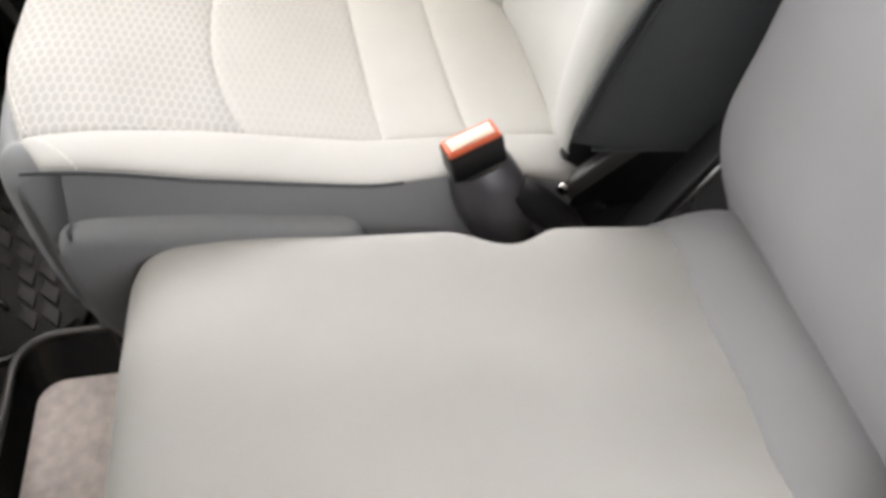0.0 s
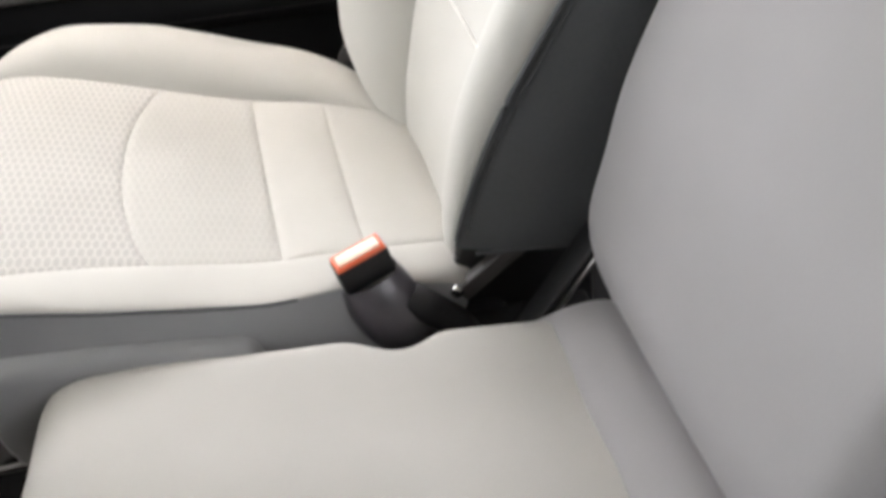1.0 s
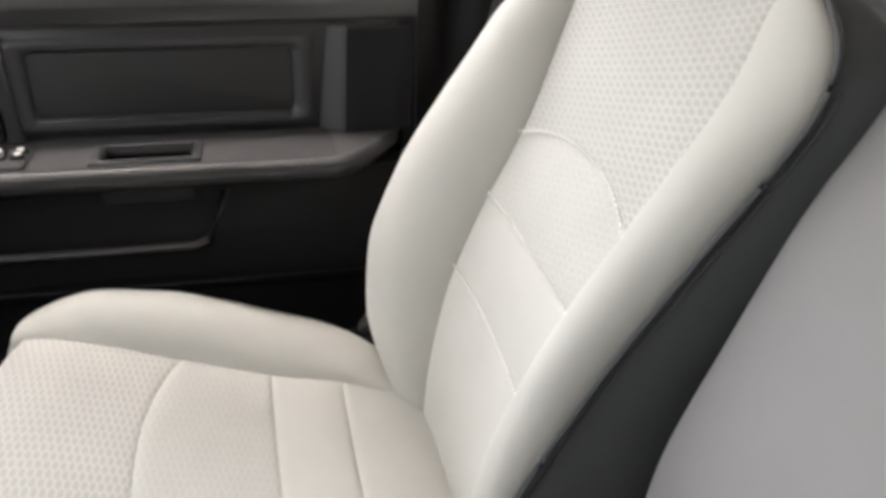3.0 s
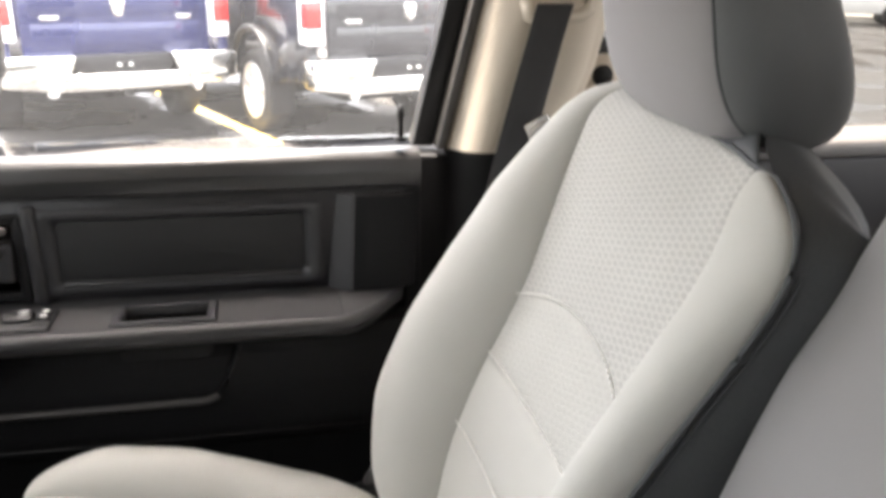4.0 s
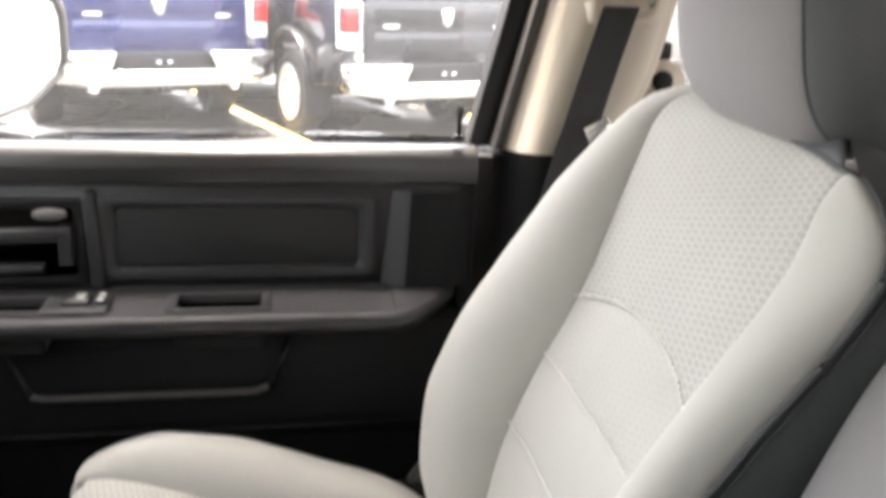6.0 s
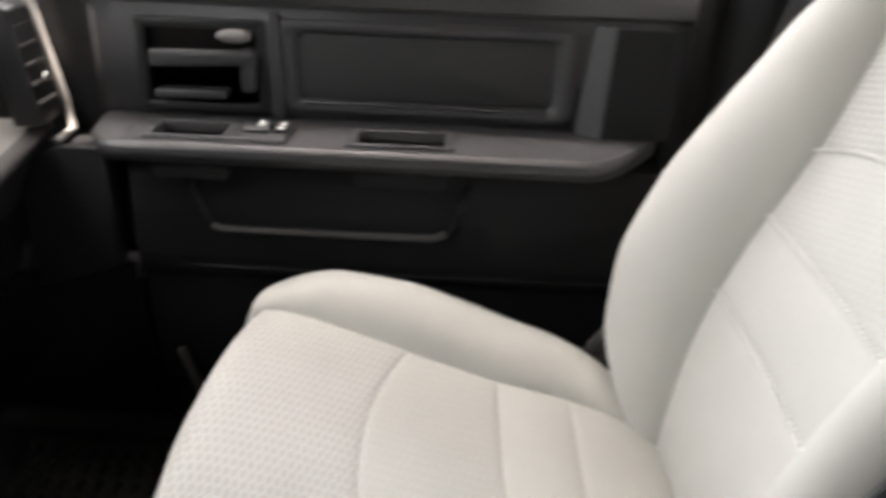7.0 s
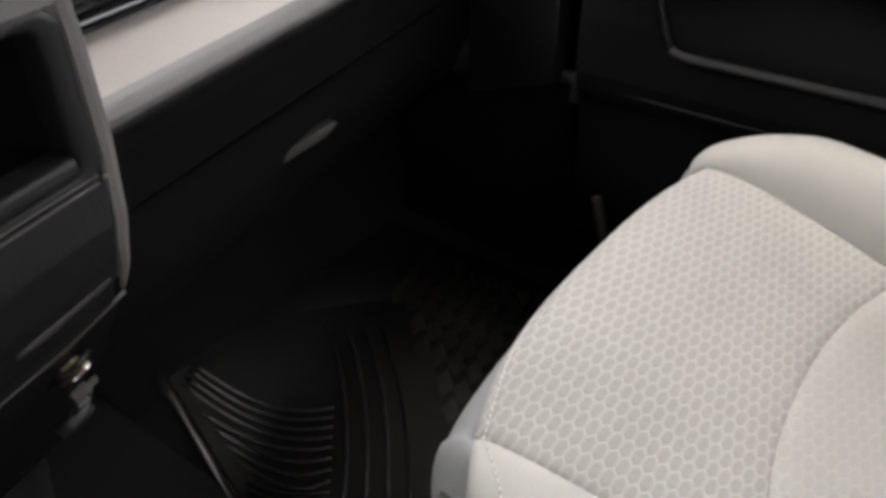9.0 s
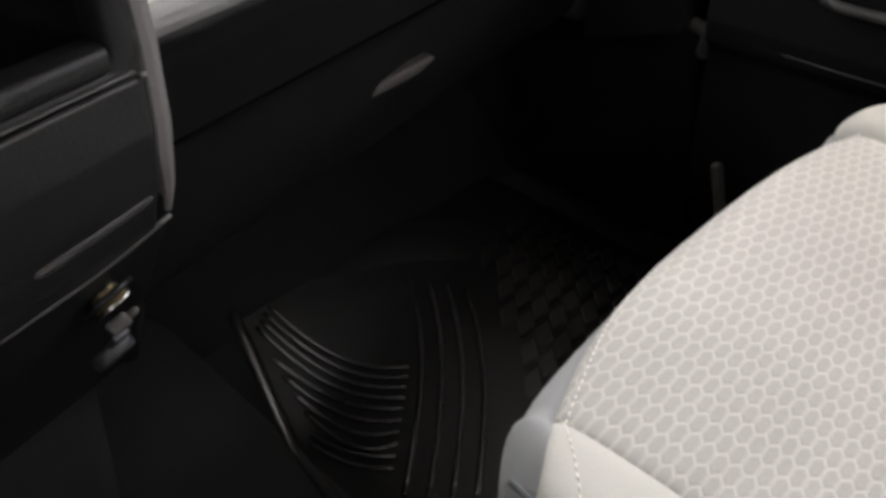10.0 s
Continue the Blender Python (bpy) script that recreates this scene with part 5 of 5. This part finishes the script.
    cap = part("socket_cap", moved(joined(lathe([(0.001, 0.0), (0.0115, 0.0), (0.0125, 0.002), (0.0122, 0.007), (0.009, 0.008), (0.001, 0.008)], "x", 24), box(-0.001, 0.003, -0.005, 0.005, 0.008, 0.022, 0.0012)), pose(-0.288, 0.062, 0.944, 0, 40, 14)), PLASTIC, ring, "hanging black socket cap")
    part("cap_hinge", moved(joined(box(-0.004, 0.004, -0.006, 0.006, -0.006, 0.006, 0.0015), box(-0.002, 0.002, 0.004, 0.012, 0.0, 0.005, 0.001)), pose(-0.280, 0.068, 0.961, 20, 40, 14)), BEZEL, ring, "grey hinge of the socket cap")
    part("face_seam", tube([on(y, low(y) - 0.019, 0.012) for y in even(16, -0.30, 0.052)], 0.0009, 6), BEZEL, c, "thin edge under the drawer")
    part("floor_lever", tube([(-0.315, 0.030, 0.930), (-0.312, 0.036, 0.944), (-0.306, 0.040, 0.952)], 0.0030, 8), PLASTIC, c, "small dark lever under the drawer")
    part("tunnel_cover", prism([(-0.36, 0.86), (-0.42, 0.62), (-0.85, 0.62), (-0.85, 0.86)], "y", -0.2, 0.075, 0.02), CARPET, c, "black cover down to the floor")


centre_stack()


# ---- footwell ----
def footwell():
    k = thing("kick_panel", "black moulded kick panel beside the footwell", "panel")
    part("panel", prism([(-0.98, 0.60), (-0.34, 0.60), (-0.315, 0.885), (-0.335, 0.90), (-0.98, 0.90)], "y", 0.785, 0.81, 0.008), FOOTPLASTIC, k, "black kick panel")
    block = [(-0.60, 0.62), (-0.302, 0.62), (-0.306, 0.74), (-0.326, 0.85), (-0.312, 0.884), (-0.314, 0.902), (-0.332, 0.909), (-0.38, 0.902), (-0.47, 0.866), (-0.60, 0.85)]
    part("housing", prism(block, "y", 0.762, 0.80, 0.013), KICK, k, "rounded black housing of the kick panel")
    # Grey tube stands in for the highlight on the housing's rounded corner.
    part("shoulder", tube([(-0.372, 0.766, 0.898), (-0.345, 0.764, 0.903), (-0.325, 0.763, 0.902), (-0.317, 0.763, 0.893), (-0.320, 0.764, 0.872)], 0.0085, 10), BEZEL, k, "corner highlight of the housing, put in as a grey tube")
    s = thing("door_sill", "black door sill with a worn grey seal lip", "sill", kind="structure")
    part("plate", box(-0.22, 0.46, 0.74, 0.86, 0.58, 0.64, 0.01), CARPET, s, "black sill plate")
    part("seal_lip", moved(box(-0.006, 0.006, -0.006, 0.006, -0.052, 0.048, 0.004), pose(-0.250, 0.731, 0.727, 0, -17, 0)), BEZEL, s, "grey seal end")


footwell()


def floor_mat():
    m = thing("floor_mat", "black ribbed rubber floor mat", "floor mat")
    outline = [(-0.70, 0.345), (-0.648, 0.314), (-0.56, 0.286), (-0.484, 0.258), (-0.40, 0.228), (-0.33, 0.216), (-0.24, 0.221), (-0.178, 0.236), (-0.146, 0.268), (-0.138, 0.31), (-0.138, 0.69), (-0.165, 0.725), (-0.62, 0.735), (-0.70, 0.70)]
    part("base", prism(outline, "z", 0.602, 0.612, 0.002), MATBASE, m, "black rubber sheet")
    part("raised_rim", tube([(x, y, 0.616) for x, y in outline[1:9]], 0.0075, 8), RUBBER, m, "raised outer rim")

    def fold(u, v):
        x = -0.665 + 0.17 * u + 0.012 * math.sin(7 * u)
        y = 0.40 + 0.22 * u
        ripple = 0.5 + 0.5 * math.sin(11 * u + 1.2 * math.sin(5 * u))
        q = v * 2 - 1
        return Vector((x - 0.028 * q, y + 0.034 * q, 0.6115 + (0.003 + 0.008 * ripple) * (1 - q * q) ** 0.8 * math.sin(math.pi * u) ** 0.7)), (u, v)

    part("fold", sheet(fold, even(40), even(12)), MATBASE, m, "wavy fold in the rubber sheet")
    # curved ribs in pairs, nearest the tunnel
    for i in range(10):
        if i < 4:
            x0, y0, bow = -0.591 + 0.0067 * i, 0.339 - 0.0103 * i, 0.030
        elif i < 8:
            x0, y0, bow = -0.516 + 0.0283 * (i - 4), 0.290 - 0.008 * (i - 4), 0.020
        else:
            x0, y0, bow = -0.404 + 0.008 * (i - 8), 0.251 - 0.007 * (i - 8), 0.008
        x1, y1 = -0.401 + 0.00944 * i, 0.384 - 0.01156 * i
        pts = [(x0 + (x1 - x0) * t + bow * math.sin(math.pi * t), y0 + (y1 - y0) * t - 0.66 * bow * math.sin(math.pi * t), 0.6145) for t in even(18)]
        part("rib", tube(pts, 0.0025, 8), RUBBER, m)
    # long curved welts between the ribs and the tread
    for k in range(4):
        pts = [(-0.503 + 0.215 * t + 0.0185 * k, 0.486 - 0.14 * t - 0.08 * t * t + 0.0125 * k, 0.6135) for t in even(18)]
        part("welt", tube(pts, 0.0032, 6), RUBBER, m)
    # raised slanted pads in staggered rows, all on one mesh
    leaf = [(-0.0095, 0.0195), (-0.0104, 0.0215), (-0.0090, 0.0213), (0.0110, 0.0035), (0.0118, 0.0015), (0.0118, -0.0185), (0.0106, -0.0195), (0.0088, -0.0180), (-0.0100, 0.0010), (-0.0108, 0.0030)]
    bm = bmesh.new()
    rings = [[bm.verts.new((x * k, y * k, z)) for x, y in leaf] for k, z in ((1.03, 0.0), (1.0, 0.0030), (0.95, 0.0040), (0.84, 0.0041))]
    for A, B in zip(rings, rings[1:]):
        for j in range(len(leaf)):
            bm.faces.new([A[j], A[(j + 1) % len(leaf)], B[(j + 1) % len(leaf)], B[j]])
    bm.faces.new(rings[-1])
    bmesh.ops.recalc_face_normals(bm, faces=bm.faces)
    shape = bpy.data.meshes.new("pad")
    bm.to_mesh(shape)
    bm.free()
    shape.materials.append(PADRUBBER)
    shape.polygons.foreach_set("use_smooth", [True] * len(shape.polygons))
    near_rim = table([-0.50, -0.40, -0.33, -0.24, -0.178, -0.146, -0.138], [0.262, 0.228, 0.216, 0.221, 0.236, 0.268, 0.31])
    for j in range(14):
        for i in range(-14, 5):
            x, y = -0.151 + 0.026 * i - 0.006 * j, 0.254 + 0.0335 * j
            t = (x + 0.430) / 0.215
            if x > -0.149 or x < -0.50 or y > 0.69 or y - 0.020 < near_rim(x + 0.010) + 0.007 or (t < 1 and y - 0.024 < 0.530 - 0.14 * t - 0.08 * max(t, 0) ** 2):
                continue
            ob = new("pad", shape)
            ob.parent = m
            ob.matrix_basis = pose(x, y, 0.6115)


floor_mat()


def floor_tray():
    t = thing("floor_tray", "black floor tray with a pale lined bottom", "tray")
    cx, cy = -0.008, 0.042

    def ring(w, h, r, z):
        return [(cx + x, cy + y, z) for x, y in rounded(w, h, r, 5)]

    levels = [ring(0.342, 0.320, 0.04, 0.66), ring(0.344, 0.322, 0.04, 0.682), ring(0.338, 0.314, 0.038, 0.686), ring(0.330, 0.304, 0.036, 0.682), ring(0.312, 0.250, 0.03, 0.664), ring(0.302, 0.236, 0.026, 0.6595)]
    bm = bmesh.new()
    rings = [[bm.verts.new(p) for p in l] for l in levels]
    for A, B in zip(rings, rings[1:]):
        for j in range(len(A)):
            bm.faces.new([A[j], A[(j + 1) % len(A)], B[(j + 1) % len(A)], B[j]])
    part("wall", bm, KICK, t, "black moulded tray wall")
    # Grey on the black rim carries the sky's reflection.
    part("rim", tube(ring(0.338, 0.314, 0.038, 0.684), 0.0045, 8, True), BEZEL, t, "rim of the tray, sky reflection put into its grey")
    part("bottom", prism([(p[0], p[1]) for p in levels[-1]], "z", 0.652, 0.6585), TRAY, t, "pale scuffed tray bottom")
    part("foot", box(cx - 0.15, cx + 0.15, cy - 0.14, cy + 0.14, 0.60, 0.652), PLASTIC2, t)


floor_tray()


# ---- outside ----
tagged(part("ground", box(-400, 400, -300, 500, -0.2, 0.0), ASPHALT), "wet dark asphalt car park", "ground", kind="structure")


def stall_line(x, y, n=0):
    ob = part("stall_line", box(-0.055, 0.055, -2.7, 2.7, 0.0, 0.006, 0.002), YELLOW)
    ob.matrix_basis = pose(x, y, 0, 0, 0, 22.4)
    tagged(ob, "yellow painted stall line on the asphalt", "road marking", group="stall lines", kind="structure")


for i in (-1, 0, 1, 2):
    stall_line(-0.80 + 2.95 * i, 9.8 - 0.70 * i)


def pickup(name, paint, label, m, flare=False):
    t = thing(name, label, "pickup truck", m, group="parked pickup trucks")
    W = 0.99
    # tailgate with a pressed upper edge and a lower handle band
    part("tailgate", joined(box(-0.80, 0.80, -0.02, 0.03, 0.78, 1.40, 0.012), prism([(-0.045, 1.385), (-0.045, 1.405), (-0.02, 1.432), (0.05, 1.458), (0.07, 1.45), (0.07, 1.385)], "x", -0.82, 0.82, 0.006), box(-0.72, 0.72, -0.028, 0.0, 0.86, 1.06, 0.010), box(-0.72, 0.72, -0.028, 0.0, 1.12, 1.32, 0.010)), paint, t, "painted tailgate")
    part("tailgate_gap", box(-0.78, 0.78, -0.032, -0.018, 1.345, 1.372, 0.004), PLASTIC2, t, "dark gap under the tailgate cap")
    sh = [(-0.055, 0.07), (0.055, 0.07), (0.062, 0.03), (0.045, -0.05), (0.0, -0.085), (-0.045, -0.05), (-0.062, 0.03)]
    part("emblem", moved(prism(sh, "y", -0.05, -0.02, 0.006), Matrix.Translation((0, 0, 1.19))), CHROME, t, "plain chrome shield")
    for x in (-0.56, 0.58):
        part("badge", box(x - 0.075, x + 0.075, -0.036, -0.025, 1.095, 1.125, 0.004), CHROME, t, "chrome bar badge")
    for s in (-1, 1):
        # bed side with a round wheel opening
        arch = [(1.28 + 0.50 * math.cos(radians(a)), 0.50 + 0.50 * math.sin(radians(a))) for a in range(180, -1, -15)]
        side = [(0.0, 0.62), (0.60, 0.56)] + arch + [(2.05, 0.52), (2.05, 1.45), (0.0, 1.45)]
        part("bed_side", prism(side, "x", s * (W - 0.10), s * W, 0.012), paint, t, "painted bed side")
        part("bed_rail", box(min(s * 0.86, s * 1.0), max(s * 0.86, s * 1.0), -0.01, 2.05, 1.44, 1.475, 0.012), paint, t)
        if flare:
            part("arch_flare", tube([(s * (W + 0.005), y, z) for y, z in arch], 0.03, 8), PLASTIC2, t, "black wheel arch flare")
        lamp = part("tail_light", box(min(s * 0.83, s * 0.998), max(s * 0.83, s * 0.998), -0.03, 0.16, 0.92, 1.31, 0.02), CLEARLENS, t, "tail light in a bright surround")
        part("red_lens", box(min(s * 0.855, s * 1.001), max(s * 0.855, s * 1.001), -0.038, 0.10, 1.05, 1.28, 0.015), REDLENS, lamp, "red lens")
        part("reverse_lens", box(min(s * 0.86, s * 0.99), max(s * 0.86, s * 0.99), -0.036, 0.05, 0.94, 1.03, 0.012), CLEARLENS, lamp)
        part("exhaust", lathe([(0.045, -0.10), (0.050, -0.12), (0.040, -0.12), (0.038, 0.3)], "y", 20), CHROME, t, "bright exhaust tip").location = (s * 0.62, -0.02, 0.50)
        for y in (1.28, 4.85):
            wheel = part("wheel", lathe([(0.262, 0.0), (0.262, -0.12), (0.29, -0.135), (0.36, -0.13), (0.395, -0.10), (0.40, 0.0), (0.395, 0.10), (0.36, 0.13), (0.29, 0.135), (0.262, 0.12), (0.262, 0.001)], "x", 40), TYRE, t, "black tyre")
            wheel.location = (s * 0.86, y, 0.40)
            part("rim", lathe([(0.243, s * 0.07), (0.238, s * 0.12), (0.245, s * 0.13), (0.27, s * 0.135), (0.262, s * 0.125), (0.262, 0.0)], "x", 32), ALLOY, wheel, "alloy rim")
            part("brake_disc", lathe([(0.02, s * 0.03), (0.20, s * 0.03), (0.245, s * 0.07)], "x", 32), TYRE, wheel, "dark brake behind the spokes")
            for j in range(5):
                part("spoke", moved(box(s * 0.06 if s > 0 else s * 0.125, s * 0.125 if s > 0 else s * 0.06, -0.040, 0.040, 0.03, 0.245, 0.008), Matrix.Rotation(2 * math.pi * j / 5, 4, "X")), ALLOY, wheel)
            part("hub", lathe([(0.055, s * 0.05), (0.055, s * 0.13), (0.03, s * 0.135)], "x", 20), ALLOY, wheel)
        part("mud_flap", box(s * 0.88 - 0.13, s * 0.88 + 0.13, 0.80, 0.82, 0.22, 0.60, 0.005), PLASTIC2, t)
        part("bumper_end", prism([(s * 0.44, 0.70), (s * 0.40, 0.80), (s * 1.0, 0.80), (s * 1.0, 0.56), (s * 0.55, 0.49)], "y", -0.17, 0.06, 0.02), CHROME, t, "chrome bumper end")
    part("bumper_step", box(-0.56, 0.56, -0.18, 0.05, 0.50, 0.64, 0.02), CHROME, t, "chrome bumper step")
    part("plate_recess", prism([(-0.40, 0.80), (0.40, 0.80), (0.43, 0.70), (0.36, 0.63), (-0.36, 0.63), (-0.43, 0.70)], "y", -0.10, 0.03, 0.006), PLASTIC2, t, "black plate recess")
    for x in (-0.05, 0.05):
        part("plate_light", box(x - 0.018, x + 0.018, -0.112, -0.10, 0.70, 0.72, 0.003), CLEARLENS, t)
    part("hitch", box(-0.04, 0.04, -0.14, 0.3, 0.44, 0.52, 0.006), PLASTIC2, t)
    part("underbody", joined(box(-0.60, 0.60, 0.10, 5.3, 0.42, 0.72), lathe([(0.07, -0.8), (0.07, 0.8)], "x", 12)), PLASTIC2, t)
    part("axle", joined(moved(lathe([(0.06, -0.75), (0.06, -0.15), (0.16, -0.08), (0.16, 0.08), (0.06, 0.15), (0.06, 0.75)], "x", 20), Matrix.Translation((0, 1.28, 0.40)))), PLASTIC2, t)
    part("bed_floor", box(-0.88, 0.88, 0.0, 2.05, 0.72, 0.80), PLASTIC2, t)
    # cab, narrowing upwards
    cab = bmesh.new()
    rings = []
    for z, w, y0, y1 in ((0.55, 0.98, 2.08, 4.2), (1.42, 0.985, 2.08, 4.15), (1.47, 0.95, 2.09, 4.05), (2.00, 0.74, 2.20, 3.55), (2.06, 0.68, 2.30, 3.45)):
        rings.append([cab.verts.new(p) for p in ((-w, y0, z), (w, y0, z), (w, y1, z), (-w, y1, z))])
    for A, B in zip(rings, rings[1:]):
        for j in range(4):
            cab.faces.new([A[j], A[(j + 1) % 4], B[(j + 1) % 4], B[j]])
    cab.faces.new(rings[-1])
    bmesh.ops.bevel(cab, geom=cab.edges[:], offset=0.03, segments=2, profile=0.5, affect="EDGES")
    body = part("cab", cab, paint, t, "painted cab")
    part("rear_window", prism([(-0.80, 0.0), (0.80, 0.0), (0.64, 0.46), (-0.64, 0.46)], "y", -0.012, 0.012, 0.004), CARGLASS, t, "dark rear window").matrix_basis = pose(0, 2.09, 1.49, -11.7, 0, 0)
    part("brake_light", box(-0.22, 0.22, 2.19, 2.30, 1.985, 2.03, 0.008), REDLENS, t, "red high brake light")
    part("bonnet", box(-0.93, 0.93, 4.1, 5.75, 0.6, 1.22, 0.06), paint, t, "painted bonnet")
    return t


pickup("pickup_truck", BLUE, "blue metallic pickup truck with chrome bumper and shield", pose(-1.10, 7.62, 0, 0, 0, 22.4))
pickup("pickup_truck", BLACKPAINT, "black pickup truck with chrome bumper and arch flares", pose(1.425, 7.22, 0, 0, 0, 22.4), True)
pickup("pickup_truck", WHITEPAINT, "white pickup truck parked beside the black one", pose(4.30, 6.55, 0, 0, 0, 22.4))


def building(name, label, m, width, depth, floors, wall, trim, bays, roof=True):
    b = thing(name, label, "building", m, group="far buildings")
    H = 3.0 * floors
    part("wall", box(0, width, 0, depth, 0, H, 0.05), wall, b, "plastered walls")
    part("roof", prism([(-0.8, H), (width + 0.8, H), (width - 1.5, H + 2.4), (1.5, H + 2.4)], "y", -0.8, depth + 0.8, 0.05), ROOFING, b, "brown pitched roof")
    step = width / bays
    for f in range(floors):
        for i in range(bays):
            x, z = step * (i + 0.5), 3.0 * f + 0.8
            w = part("window", box(x - 0.75, x + 0.75, -0.06, 0.1, z, z + 1.5, 0.02), trim, b)
            part("window_pane", box(x - 0.65, x + 0.65, -0.09, 0.0, z + 0.1, z + 1.4), WINDOWDARK, w)
        if f:
            part("balcony", joined(box(0.4, width - 0.4, -1.4, 0, 3.0 * f - 0.12, 3.0 * f + 0.08, 0.02), box(0.4, width - 0.4, -1.4, -1.34, 3.0 * f + 0.9, 3.0 * f + 1.0), *[box(0.5 + 0.6 * j, 0.56 + 0.6 * j, -1.39, -1.35, 3.0 * f, 3.0 * f + 0.95) for j in range(int((width - 1) / 0.6))]), trim, b, "railed balcony", smooth=False)


building("apartment_building", "cream apartment building with white balconies", pose(-26, 48, 0, 0, 0, 4), 26, 10, 4, STUCCO, WHITEPAINT, 9)
building("apartment_building", "cream apartment building with white balconies", pose(4, 56, 0, 0, 0, -8), 20, 10, 3, STUCCO, WHITEPAINT, 7)
building("apartment_building", "grey sided building with dark railings", pose(19.0, 47.2, 0, 0, 0, -28), 20, 10, 4, STUCCO2, WHITEPAINT, 8)
building("apartment_building", "cream building with a pitched roof", pose(38, 40, 0, 0, 0, -38), 12, 10, 4, STUCCO, CONCRETE, 4)
building("apartment_building", "grey sided building with dark railings", pose(48, 31, 0, 0, 0, -48), 14, 10, 3, STUCCO2, WHITEPAINT, 5)


def sedan(label, paint, m):
    c = thing("parked_car", label, "car", m, group="parked cars")
    prof = [(-2.2, 0.35), (2.2, 0.35), (2.25, 0.70), (1.3, 0.88), (0.75, 1.38), (-0.9, 1.42), (-1.6, 0.95), (-2.25, 0.85)]
    part("body", prism(prof, "x", -0.88, 0.88, 0.06), paint, c, "painted body")
    part("glass", prism([(1.2, 0.92), (0.72, 1.33), (-0.88, 1.36), (-1.5, 0.96)], "x", -0.895, 0.895, 0.01), CARGLASS, c, "dark windows")
    for x in (-0.8, 0.8):
        for y in (-1.35, 1.4):
            part("wheel", lathe([(0.2, -0.11), (0.33, -0.1), (0.33, 0.1), (0.2, 0.11)], "x", 24), TYRE, c).location = (x, y, 0.33)


for i, (x, y, a) in enumerate(((18.5, 24.5, 60), (21.5, 22.0, 60), (24.5, 19.5, 60), (14.0, 27.0, 60))):
    sedan("white parked saloon car beside the pavement", WHITEPAINT if i != 1 else BLACKPAINT, pose(x, y, 0, 0, 0, a))
pv = part("pavement", box(-12, 22, -1.5, 1.5, 0.0, 0.14, 0.03), CONCRETE)
pv.matrix_basis = pose(24, 26.5, 0, 0, 0, -40)
tagged(pv, "pale concrete pavement with a raised kerb", "pavement", kind="structure")
